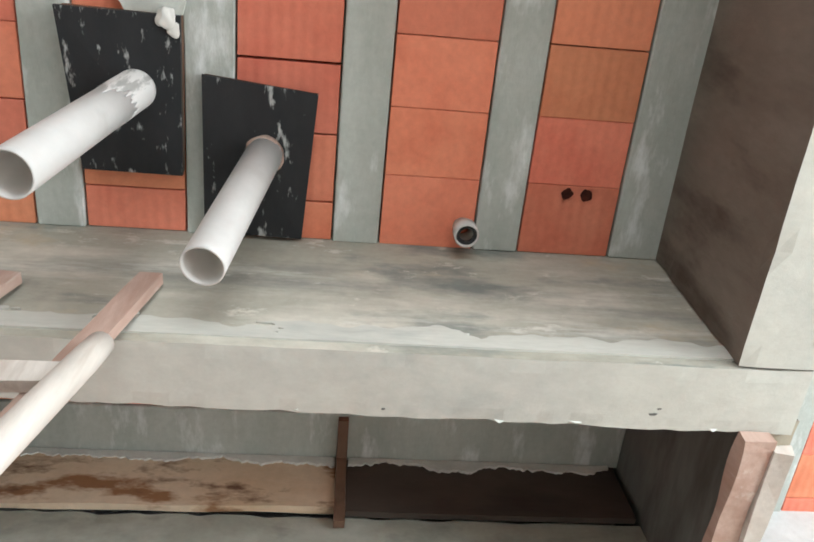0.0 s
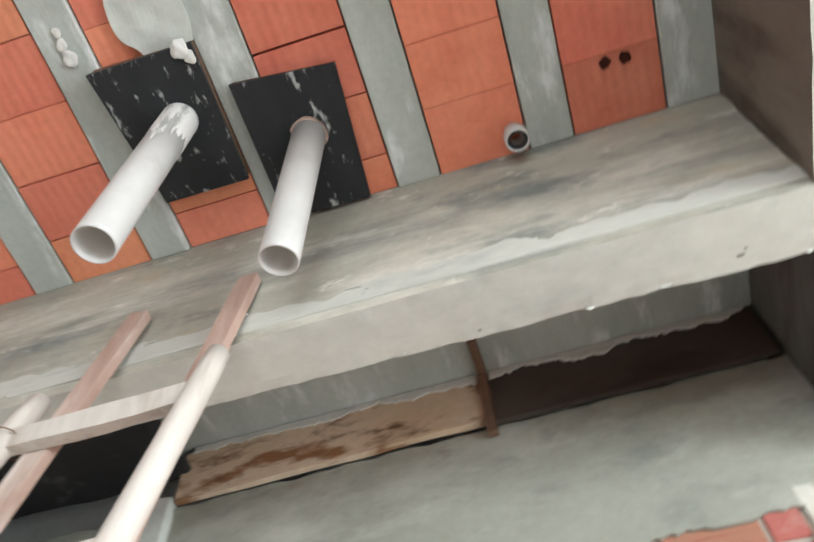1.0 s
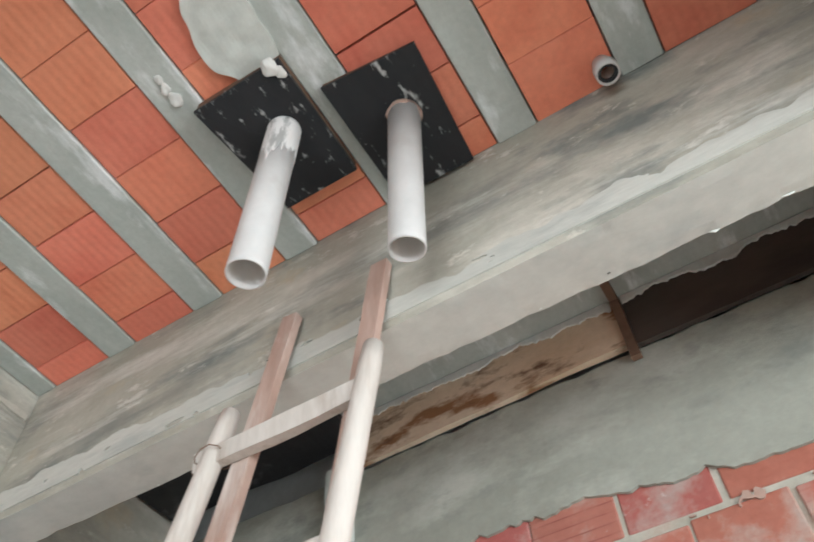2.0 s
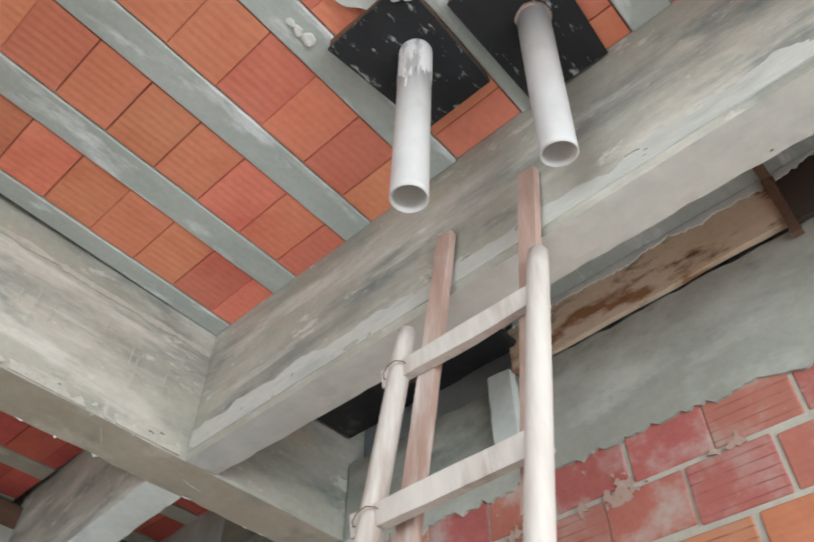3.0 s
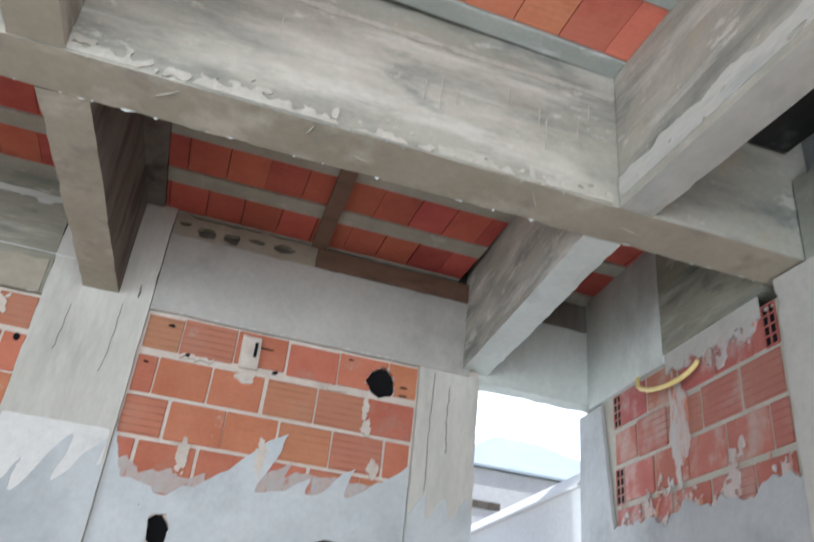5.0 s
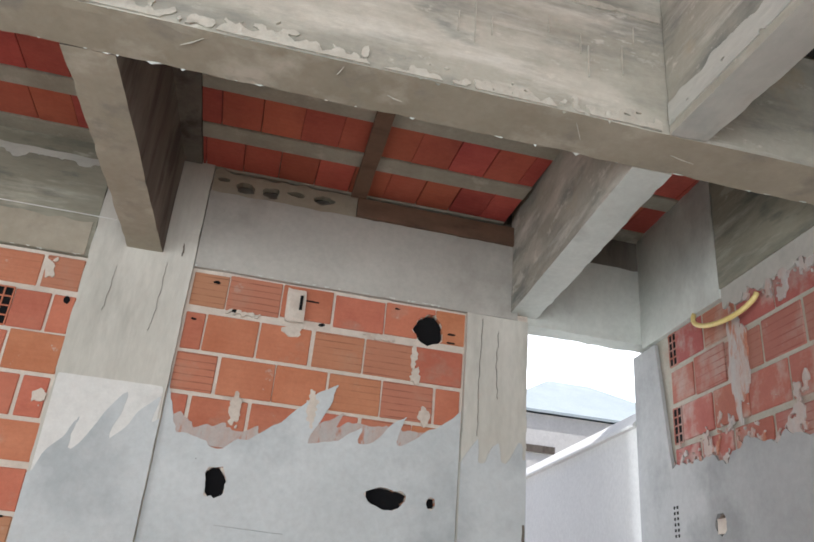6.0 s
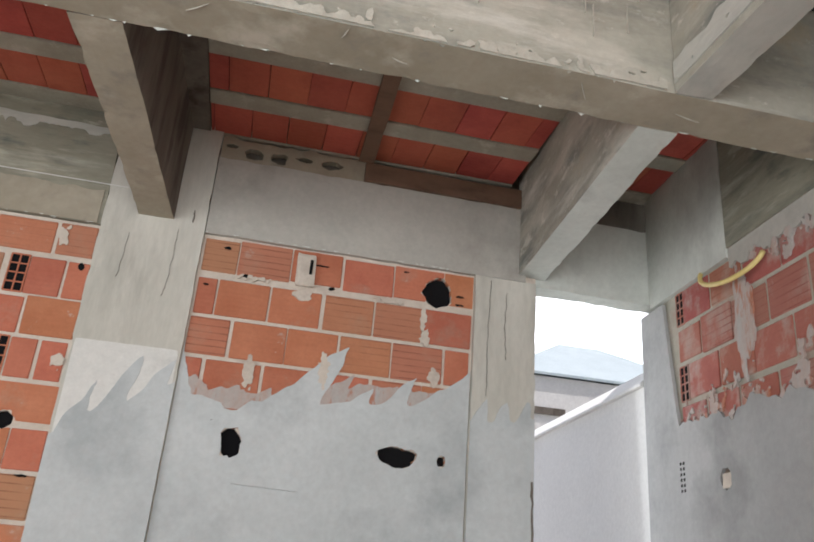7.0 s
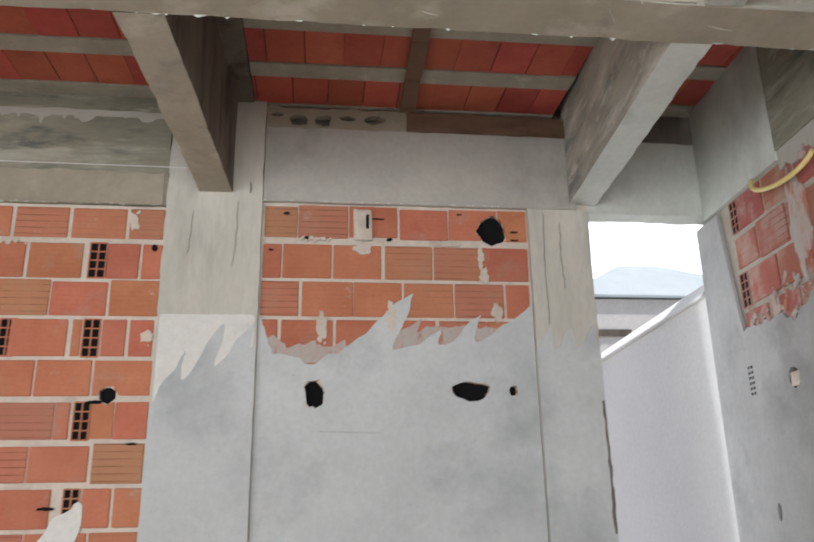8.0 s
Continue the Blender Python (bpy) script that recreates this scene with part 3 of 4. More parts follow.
part("render_coat", clipped_sheet(render_edge, -1.628, -0.157, 0.0, 2.4, 0.016, 0.012, lambda u, v, d: (u, Y2 - 0.005 + d + 0.002 * noise.noise(Vector((u * 5, v * 5, 0))), v)), PLASTER, wall_far, "grey cement render with a torn upper edge")

for name, dims, mat, label in (
    ("column_1", (-2.14, -1.632, Y2 - 0.026, Y2 + 0.14, 0.0, H2 + 0.08), COLUMN, "pale concrete column with smeared cement"),
    ("column_2", (-0.153, 0.20, Y2 - 0.026, Y2 + 0.14, 0.0, ZB - 0.045), COLUMN, "cracked pale concrete column beside the opening"),
):
    structure(mesh_object(name, rough_box(*dims, seed=3.3 + dims[0]), mat), label, "column")
# render dragged in slanting strokes over the lower half of the columns
def column_smear(u0, top, slope, strokes, seed):
    def f(u, v):
        n = 0.012 * noise.noise(Vector((u * 30.0 - v * 16.0, v * 9.0, seed))) + 0.02 * noise.noise(Vector((u * 8.0, v * 6.0, seed)))
        return max(top + slope * (u - u0) - v, *(stroke(u, v, *t) for t in strokes)) + n
    return f


SMEAR_1 = column_smear(-2.138, 1.60, 0.42, (((-2.12, 1.62), (-1.98, 1.86), (-1.99, 1.66)), ((-2.03, 1.66), (-1.80, 2.01), (-1.85, 1.72)), ((-1.86, 1.74), (-1.66, 1.97), (-1.70, 1.76)), ((-1.75, 1.76), (-1.60, 1.93), (-1.60, 1.76))), 2.0)
SMEAR_2 = column_smear(-0.151, 1.86, 0.15, (((-0.15, 1.86), (-0.05, 2.06), (-0.07, 1.88)), ((-0.02, 1.88), (0.05, 2.02), (0.06, 1.88)), ((0.08, 1.89), (0.16, 2.0), (0.17, 1.89))), 6.0)
for u0, u1, shape in ((-2.138, -1.634, SMEAR_1), (-0.151, 0.198, SMEAR_2)):
    structure(mesh_object("column_render", clipped_sheet(shape, u0, u1, 0.0, 2.4, 0.014, 0.02, lambda u, v, d: (u, Y2 - 0.033 + d, v)), PLASTER), "rough grey cement render dragged up over the column", "render")

# the beam over the far wall, with open block ends and a board above it
structure(mesh_object("beam_8", rough_box(-1.63, 0.14, Y2 - 0.02, Y2 + 0.12, 2.69, 3.145, seed=4.4), PLASTER_GREY), "smooth grey concrete beam over the brick wall", "beam")
structure(mesh_object("beam_9", rough_box(-5.2, -2.142, Y2 - 0.02, Y2 + 0.12, 2.645, TOP, seed=5.4), DAMP), "dark weathered concrete beam with pale streaks", "beam")
# dark colour here stands for the shade in the gap over the beam
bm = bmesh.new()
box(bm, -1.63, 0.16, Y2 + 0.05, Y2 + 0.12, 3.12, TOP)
structure(mesh_object("wall_top", bm, STAINED_SHADED), "masonry behind the gap over the beam, coloured dark for shade", "wall")
INFILL_HOLES = [blob(-1.45, 3.197, 0.05, 0.03, 2.2, 4.0), blob(-1.31, 3.197, 0.048, 0.03, 3.7, 4.0), blob(-1.02, 3.212, 0.06, 0.026, 5.1), blob(-1.17, 3.217, 0.05, 0.014, 6.1), blob(-1.57, 3.225, 0.04, 0.012, 7.3)]


def infill(u, v):
    return min(min(f(u, v) for f in INFILL_HOLES), 3.275 + 0.025 * noise.noise(Vector((u * 11.0, 0, 3))) - v)


ob = mesh_object("infill_strip", clipped_sheet(infill, -1.628, -0.83, 3.125, H2 - 0.001, 0.012, 0.05, lambda u, v, d: (u, Y2 - 0.012 + d + 0.004 * noise.noise(Vector((u * 14, v * 14, 0))), v)), SOFFIT_WARM)
tagged(ob, "brownish mortar infill with broken dark openings over the beam", "infill")
ob = mesh_object("form_board", board((-0.83, Y2 - 0.028, 3.203), (0.10, Y2 - 0.028, 3.198), 0.115, 0.022, (0, -1, 0), 1.0), WOOD_BROWN)
tagged(ob, "brown formwork board lying over the beam", "board")
ob = mesh_object("form_batten", board((-0.862, 0.3, H2 - 0.016), (-0.832, Y2 - 0.045, H2 - 0.022), 0.085, 0.026, (0, 0, 1), 2.0), WOOD_BROWN)
tagged(ob, "brown timber batten nailed under the block ceiling", "batten")

# opening beside the column: lintel, recess, and the outside
structure(mesh_object("lintel", rough_box(0.16, 1.04, Y2 + 0.02, Y2 + 0.15, 2.683, 3.155, seed=8.1), PLASTER_PALE), "pale rendered lintel over the passage opening", "lintel")
# the recess shade above the lintel is put into this dark colour
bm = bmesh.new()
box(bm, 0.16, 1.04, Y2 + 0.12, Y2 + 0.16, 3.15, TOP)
structure(mesh_object("lintel_recess", bm, STAINED_SHADED), "set-back wall above the lintel, coloured dark for its shade", "wall")


# ---- side wall of the passage ----
def side_x(y):
    return X1 + SKEW * max(0.0, y - 0.03)


def side_place(u, v, d):
    return (side_x(u) + d, u, v)


SIDE_HOLES = [blob(1.17, 1.63, 0.045, 0.05, 8.0), blob(1.49, 1.03, 0.02, 0.05, 9.0)]


def side_open(u, v):
    return min(h(u, v) for h in SIDE_HOLES)


wall_side = structure(mesh_object("wall_east", clipped_sheet(side_open, -6.8, Y2 + 0.15, 0.0, 2.655, 0.03, 0.14, lambda u, v, d: side_place(u, v, d + 0.008)), MORTAR_GREY),
                      "red brick side wall of a narrow passage, partly rendered", "wall")
rnd = random.Random(11)
rows = [(2.65, 0.20, 0.1), (2.445, 0.2, 0.22), (2.24, 0.2, 0.06), (2.035, 0.2, 0.2), (1.83, 0.2, 0.1), (1.625, 0.2, 0.24)]
lay_bricks(wall_side, side_place, side_open, -2.865, -0.30, rows[:2], 0.285, BRICK_OLD, rnd)
lay_bricks(wall_side, side_place, side_open, -2.865, -0.30, rows[2:], 0.285, BRICK_Z, rnd)
far_rows = [(2.66, 0.2, 0.16), (2.455, 0.2, 0.27), (2.25, 0.2, 0.12), (2.045, 0.2, 0.25), (1.84, 0.2, 0.1)]
lay_bricks(wall_side, side_place, side_open, 0.20, 1.56, far_rows, 0.285, BRICK_OLD, rnd, ends=((0, 1.51), (2, 1.51), (0, 0.247)))


def side_render(u, v):
    top = 1.93 + 0.08 * noise.noise(Vector((u * 5.0, 2.0, 0))) + 0.04 * noise.noise(Vector((u * 19.0, 2.0, 0))) + 0.9 * max(0.0, u - 1.58) * 8
    return min(top - v, side_open(u, v))


part("render_coat", clipped_sheet(side_render, 0.172, Y2 + 0.15, 0.0, 2.64, 0.02, 0.02, lambda u, v, d: side_place(u, v, d - 0.014)), SIDE_RENDER, wall_side, "grey cement render on the passage wall")
structure(mesh_object("beam_10", rough_box(X1 - 0.004, X1 + 0.14, -3.09, -0.005, 2.655, 3.10, seed=1.7), TROWELLED), "grey concrete beam along the top of the passage wall", "beam")
structure(mesh_object("beam_11", rough_box(X1 - 0.006, X1 + 0.14, 0.235, 1.0, 2.70, H, seed=2.7, skew=SKEW), DAMP), "damp-stained concrete beam over the passage wall", "beam")
structure(mesh_object("beam_12", rough_box(X1 + 0.045, X1 + 0.2, 1.0, Y2 + 0.02, 2.655, H + 0.01, seed=6.7, skew=SKEW), PLASTER_PALE), "pale smooth concrete beam over the passage wall", "beam")
structure(mesh_object("column_3", rough_box(X1 - 0.012, X1 + 0.14, -0.215, 0.165, 0.0, ZB - 0.012, amp=0.006, chip=0.016, seed=9.7), PLASTER_GREY), "pale smooth concrete column in the passage wall", "column")

structure(mesh_object("column_4", rough_box(X1 - 0.014, X1 + 0.14, -3.085, -2.87, 0.0, 2.60, amp=0.006, chip=0.014, seed=4.7), COLUMN), "pale concrete column at the end of the passage bricks", "column")

# outside the opening: boundary wall with a sunlit coping, a far roof
bm = bmesh.new()
box(bm, 0, 0.15, Y2 + 0.16, 9.0, -0.15, 2.234)
for v in bm.verts:
    v.co.x += X1 + SKEW * v.co.y
bw = structure(mesh_object("boundary_wall", bm, SMOOTH_WALL), "pale rendered boundary wall outside the opening", "wall")
bm = bmesh.new()
profile = ((-0.03, 2.235), (-0.03, 2.25), (0.085, 2.37), (0.19, 2.37), (0.19, 2.235))
ends = [[bm.verts.new((x + X1 + SKEW * y, y, z)) for x, z in profile] for y in (Y2 + 0.17, 9.0)]
bm.faces.new(ends[0])
bm.faces.new(ends[1][::-1])
for k in range(5):
    bm.faces.new((ends[0][k], ends[0][(k + 1) % 5], ends[1][(k + 1) % 5], ends[1][k]))
part("coping", bm, SMOOTH_WALL, bw, "sunlit pale coping")
roof = new("neighbour_house")
ridge = (Vector((3.72, 9.6, 4.9)), Vector((4.49, 9.6, 4.9)))
eave = [Vector(p) for p in ((2.2, 8.0, 3.93), (6.1, 8.0, 3.93), (6.1, 11.2, 3.93), (2.2, 11.2, 3.93))]
for corners in ((eave[0], eave[1], ridge[1], ridge[0]), (eave[1], eave[2], ridge[1]), (eave[2], eave[3], ridge[0], ridge[1]), (eave[3], eave[0], ridge[0])):
    bm = bmesh.new()
    low = [bm.verts.new(p) for p in corners]
    high = [bm.verts.new(p + Vector((0, 0, 0.04))) for p in corners]
    bm.faces.new(low)
    bm.faces.new(high[::-1])
    for k in range(len(low)):
        bm.faces.new((low[k], low[(k + 1) % len(low)], high[(k + 1) % len(low)], high[k]))
    part("roof_slope", bm, ROOF, roof, "hazy blue-grey roof slope")
bm = bmesh.new()
box(bm, 2.35, 5.9, 8.06, 11.1, -0.15, 3.92)
part("house_wall", bm, WHITE_SMEAR, roof)
bm = bmesh.new()
box(bm, 2.5, 3.15, 8.03, 8.1, 3.36, 3.46)
part("window_head", bm, STAINED_SHADED, roof, "dark window head")
tagged(roof, "hazy pale neighbouring house with a hipped roof", "house")

# plain walls that close the place behind the camera
for name, dims in (("wall_south_1", (-5.4, -4.1, -6.85, -6.65, 0, TOP)), ("wall_south_2", (0.1, 1.3, -6.85, -6.65, 0, TOP)), ("wall_south_3", (-4.1, 0.1, -6.85, -6.65, 2.6, TOP)),
                   ("wall_west_1", (-5.4, -5.2, -6.65, -4.5, 0, TOP)), ("wall_west_2", (-5.4, -5.2, -0.7, 2.0, 0, TOP)), ("wall_west_3", (-5.4, -5.2, -4.5, -0.7, 2.6, TOP)),
                   ("wall_east_top", (X1 + 0.15, X1 + 0.32, -6.8, Y2, 2.0, TOP))):
    bm = bmesh.new()
    box(bm, *dims)
    structure(mesh_object(name, bm, PLASTER), "plain cement-rendered wall", "wall")

# black backing added so that the holes in the far wall read as shade
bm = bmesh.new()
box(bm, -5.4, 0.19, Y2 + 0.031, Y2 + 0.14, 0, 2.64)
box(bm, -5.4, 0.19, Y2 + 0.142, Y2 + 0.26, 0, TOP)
structure(mesh_object("hole_backing", bm, HOLE_SHADE), "added black backing for the shade in the brickwork holes", "wall")
bm = bmesh.new()
box(bm, -60, 60, 55, 55.2, -1, 40)
haze, hn, hl, hb = material("white_haze")
hb.inputs["Base Color"].default_value = (0.9, 0.93, 0.96, 1)
hb.inputs["Emission Color"].default_value = (0.93, 0.97, 1.0, 1)
hb.inputs["Emission Strength"].default_value = 2.2
structure(mesh_object("backdrop", bm, haze), "overexposed white sky far outside", "sky")

# ---- things ----
# white waste pipes through two film-faced boards under the slab
def plate(corners, z, thick, label, lift=0.0):
    root = new("plywood_sheet")
    bm = bmesh.new()
    lo = [bm.verts.new((x, y, z + dz)) for x, y, dz in corners]
    hi = [bm.verts.new((x, y, z + dz + thick)) for x, y, dz in corners]
    bm.faces.new(lo)
    bm.faces.new(hi[::-1])
    for i in range(4):
        bm.faces.new((lo[i], lo[(i + 1) % 4], hi[(i + 1) % 4], hi[i]))
    part("panel_face", bm, BLACK_PLY, root)
    cx, cy = sum(c[0] for c in corners) / 4, sum(c[1] for c in corners) / 4
    bm = bmesh.new()
    lo = [bm.verts.new((cx + (x - cx) * 0.985, cy + (y - cy) * 0.985, z + dz + thick)) for x, y, dz in corners]
    hi = [bm.verts.new((cx + (x - cx) * 0.985, cy + (y - cy) * 0.985, H - 0.001)) for x, y, dz in corners]
    bm.faces.new(lo)
    bm.faces.new(hi[::-1])
    for i in range(4):
        bm.faces.new((lo[i], lo[(i + 1) % 4], hi[(i + 1) % 4], hi[i]))
    part("backing_wood", bm, WOOD_BROWN, root, "brown timber backing")
    return tagged(root, label, "panel", "black panels under the slab")


plate(((-0.615, -1.345, -0.025), (-0.61, -1.648, -0.006), (-0.188, -1.638, 0.0), (-0.19, -1.372, 0.0)), 3.31, 0.016, "scratched black film-faced plywood panel fixed under the slab")
plate(((-0.466, -1.695, -0.012), (-0.434, -2.0, 0.0), (-0.012, -1.966, 0.0), (-0.02, -1.69, 0.0)), 3.33, 0.012, "tilted black film-faced plywood panel beside the beam")


def pipe(top, bottom, r, label, sleeve):
    root = new("waste_pipe")
    top, bottom = Vector(top), Vector(bottom)
    part("pipe_wall", tube([bottom, bottom + (top - bottom) * 0.03, bottom + (top - bottom) * 0.5, top], r, 40, 0.004), PVC, root, smooth=True)
    axis = (top - bottom)
    length = axis.length
    axis.normalize()
    side = axis.cross(Vector((0, 1, 0))).normalized()
    across = axis.cross(side)
    if sleeve:
        def smear(u, v):
            n = 0.6 * noise.noise(Vector((math.cos(u) * 2.2, math.sin(u) * 2.2, v * 5.0))) + 0.5 * noise.noise(Vector((math.cos(u) * 6.0, math.sin(u) * 6.0, v * 12.0)))
            return ((v - 0.74 * length) / (0.2 * length) + n) * 0.02

        def wrap(u, v, d):
            return bottom + axis * v + (side * math.cos(u) + across * math.sin(u)) * (r + 0.0016 - min(d, 0.001))
        part("smeared_sleeve", clipped_sheet(smear, 0.0, 2 * math.pi, 0.42 * length, 0.99 * length, 0.02, 0.001, wrap), PVC_GREY, root, "grey cement-smeared upper end", True)
    else:
        bm = tube([top - axis * 0.03, top - axis * 0.016, top], [r - 0.004, r + 0.004, r + 0.005], 28)
        for v in bm.verts:
            v.co += noise.noise_vector(v.co * 25.0) * 0.009
        part("foam_collar", bm, WOOD_PINK, root, "brownish foam squeezed round the top", True)
    return tagged(root, label, "pipe", "waste pipes")


pipe((-0.42, -1.53, 3.318), (-0.385, -1.468, 2.655), 0.05, "white waste pipe with cement-smeared top hanging from the slab", True)
pipe((-0.262, -1.86, 3.335), (-0.165, -1.79, 2.775), 0.05, "clean white waste pipe hanging at a slight tilt", False)

root = new("pipe_fitting")
part("socket", tube([(-0.082, -2.436, 3.255), (-0.082, -2.436, 3.30), (-0.076, -2.436, 3.31), (-0.07, -2.436, 3.37)], [0.036, 0.036, 0.028, 0.028], 28, 0.006), PVC, root, smooth=True)
part("rubber_ring", tube([(-0.082, -2.436, 3.262), (-0.082, -2.436, 3.272)], 0.030, 24, 0.010), BLACK_PLASTIC, root, "dark rubber ring inside")
tagged(root, "small white plastic pipe fitting stuck through the clay block", "fitting")

# flat discs whose dark red paints the shade inside two broken holes
for i, (x, y, r) in enumerate(((-0.193, -2.734, 0.017), (-0.192, -2.793, 0.018))):
    bm = bmesh.new()
    ring = [bm.verts.new((x + r * math.cos(a) * (0.95 + 0.5 * noise.noise(Vector((a, i, 0)))), y + r * math.sin(a) * (0.95 + 0.5 * noise.noise(Vector((a, i, 5)))), H + 0.001)) for a in [2 * math.pi * k / 16 for k in range(16)]]
    up = [bm.verts.new(v.co + Vector((0, 0, 0.004))) for v in ring]
    bm.faces.new(ring)
    bm.faces.new(up[::-1])
    for k in range(16):
        bm.faces.new((ring[k], ring[(k + 1) % 16], up[(k + 1) % 16], up[k]))
    tagged(mesh_object("block_hole", bm, HOLE_RED), "dark disc for the shade in a broken hole of a clay block", "hole", "holes in the ceiling block")

# cement patch on the soffit
def patch(u, v):
    return 1.0 - math.hypot((u + 0.73) / 0.17, (v + 1.56) / 0.105) + 0.22 * noise.noise(Vector((u * 12, v * 12, 1.0)))


bm = clipped_sheet(patch, -1.0, -0.5, -1.75, -1.35, 0.012, 0.03, lambda u, v, d: (u, v, H - 0.012 + d + 0.006 * noise.noise(Vector((u * 20, v * 20, 0)))))
tagged(mesh_object("cement_patch", bm, PLASTER_PALE), "pale cement patch smeared over the slab soffit", "patch")

# boards left in the passage
ob = mesh_object("form_plank", board((0.806, -2.105, 3.235), (0.806, -0.97, 3.215), 0.235, 0.025, (1, 0, 0), 4.0, wobble=0.006), WOOD_FRESH)
tagged(ob, "fresh pine formwork plank with dark stains above the beam", "plank")
ob = mesh_object("form_board", board((0.806, -3.07, 3.225), (0.806, -2.14, 3.225), 0.25, 0.022, (1, 0, 0), 5.0), WOOD_DARK)
tagged(ob, "dark formwork board above the passage beam", "board")
ob = mesh_object("form_batten", board((0.80, -2.122, 3.05), (0.785, -2.122, 3.34), 0.034, 0.03, (1, 0, 0), 6.0), WOOD_BROWN)
part("batten_head", board((0.62, -2.122, 3.338), (0.785, -2.122, 3.338), 0.034, 0.024, (0, 0, 1), 6.5), WOOD_BROWN, ob)
tagged(ob, "brown timber batten between the boards", "batten")
bm = board((0.49, -1.0, 3.24), (0.49, -0.01, 3.24), 0.64, 0.012, (0, 0, 1), 7.0, wobble=0.012)
tagged(mesh_object("black_sheet", bm, BLACK_PLASTIC), "sagging black plastic sheet over the passage", "sheet")
ob = mesh_object("form_block", rough_box(0.775, 0.822, -0.965, -0.855, 2.79, 3.12, step=0.04, seed=3), PLASTER_PALE)
tagged(ob, "pale offcut board fixed on the passage beam", "board")
bm = board((0.18, -3.10, ZB - 0.02), (0.82, -3.10, ZB - 0.02), 0.07, 0.04, (0, 0, 1), 8.0, step=0.03, wobble=0.014)
tagged(mesh_object("form_plank", bm, WOOD_PINK), "splintered reddish form timber under the beam end", "plank")


def drips(u, v):
    return v - (3.318 + 0.035 * noise.noise(Vector((u * 5, 0, 0))) + 0.02 * noise.noise(Vector((u * 17, 1, 0))) + 0.012 * noise.noise(Vector((u * 61, 1, 0))))


for y0, y1 in ((-2.10, -1.0), (-3.05, -2.145)):
    tagged(mesh_object("mortar_drip_edge", clipped_sheet(drips, y0, y1, 3.24, 3.35, 0.006, 0.015, lambda u, v, d: (0.786 + d, u, v)), WHITE_SMEAR), "ragged pale mortar squeezed out over the plank", "mortar")


# the ladder
def rail_pair(name, p, q, brown_top, brown_low, parent):
    rail = part(name, tube([Vector(q) + (Vector(p) - Vector(q)) * s for s in (0, 0.25, 0.5, 0.75, 0.97, 1.0)], [0.031, 0.03, 0.0295, 0.029, 0.0285, 0.026], 14), WOOD_PALE, parent, "pale round pole", True)
    part("splice_lath", board(brown_top, brown_low, 0.055, 0.028, (1, 0, 0), 3.0), WOOD_PINK, rail, "reddish sawn lath behind the pole")
    return rail


def on(p, q, z):
    p, q = Vector(p), Vector(q)
    return p + (q - p) * ((p.z - z) / (p.z - q.z))


RT, RB = (-0.072, -1.628, 2.595), (-0.395, -1.465, 0.0)
LT, LB = (-0.072, -1.178, 2.60), (-0.395, -1.0, 0.0)
ladder = new("ladder")
rail_pair("rail", RT, RB, (-0.024, -1.622, 3.0), (-0.085, -1.525, 1.9), ladder)
rail_pair("rail", LT, LB, (-0.024, -1.303, 2.965), (-0.095, -1.165, 1.75), ladder)
for i in range(5):
    z = 2.44 - 0.435 * i
    a, b = on(RT, RB, z), on(LT, LB, z)
    part("rung", board(a + Vector((0.0, -0.02, 0)), b + Vector((0.0, 0.05, 0)), 0.055, 0.03, (1, 0, 0.15), i * 2.0, wobble=0.005), WOOD_PALE, ladder)
    for p in (b,):
        ring = [p + Vector((0.045 * math.cos(t), 0.04 * math.sin(t), 0.012 * math.sin(2 * t))) for t in [2 * math.pi * k / 12 for k in range(13)]]
        part("wire_tie", tube(ring, 0.0018, 6, cap=False), WOOD_BROWN, ladder, "rusty wire tie")
tagged(ladder, "home-made ladder of pale poles and sawn rungs leaning on the beam", "ladder")

# yellow conduit loop and a broken box in the passage wall
pts = []
for k in range(17):
    a = math.pi * k / 16
    y = 0.98 + 0.262 * math.cos(a)
    pts.append((side_x(y) - 0.02 - 0.05 * math.sin(a), y, 2.612 + 0.045 * math.cos(a) - 0.105 * math.sin(a)))
tagged(mesh_object("conduit", tube(pts, 0.012, 12), YELLOW, smooth=True), "yellow flexible conduit looping out of the brick wall", "conduit")
bm = rough_box(side_x(1.2) - 0.02, side_x(1.2) + 0.05, 1.13, 1.20, 1.585, 1.655, step=0.02, amp=0.012, chip=0.01, seed=4)
tagged(mesh_object("broken_brick", bm, MORTAR), "pinkish broken brick lump in a wall hole", "brick")
# mortar lump with a slot in the top course of the far wall
root = new("mortar_lump")
part("lump", rough_box(-1.135, -1.035, Y2 - 0.022, Y2 + 0.01, 2.47, 2.655, step=0.02, amp=0.014, chip=0.012, seed=6), MORTAR, root)
# the shade in the slot is a black piece on the lump
bm = bmesh.new()
box(bm, -1.068, -1.052, Y2 - 0.034, Y2 - 0.02, 2.54, 2.62)
part("slot", bm, HOLE_SHADE, root, "black piece for the shade in the open slot")
tagged(root, "pale mortar lump round a slot in the brick course", "mortar")


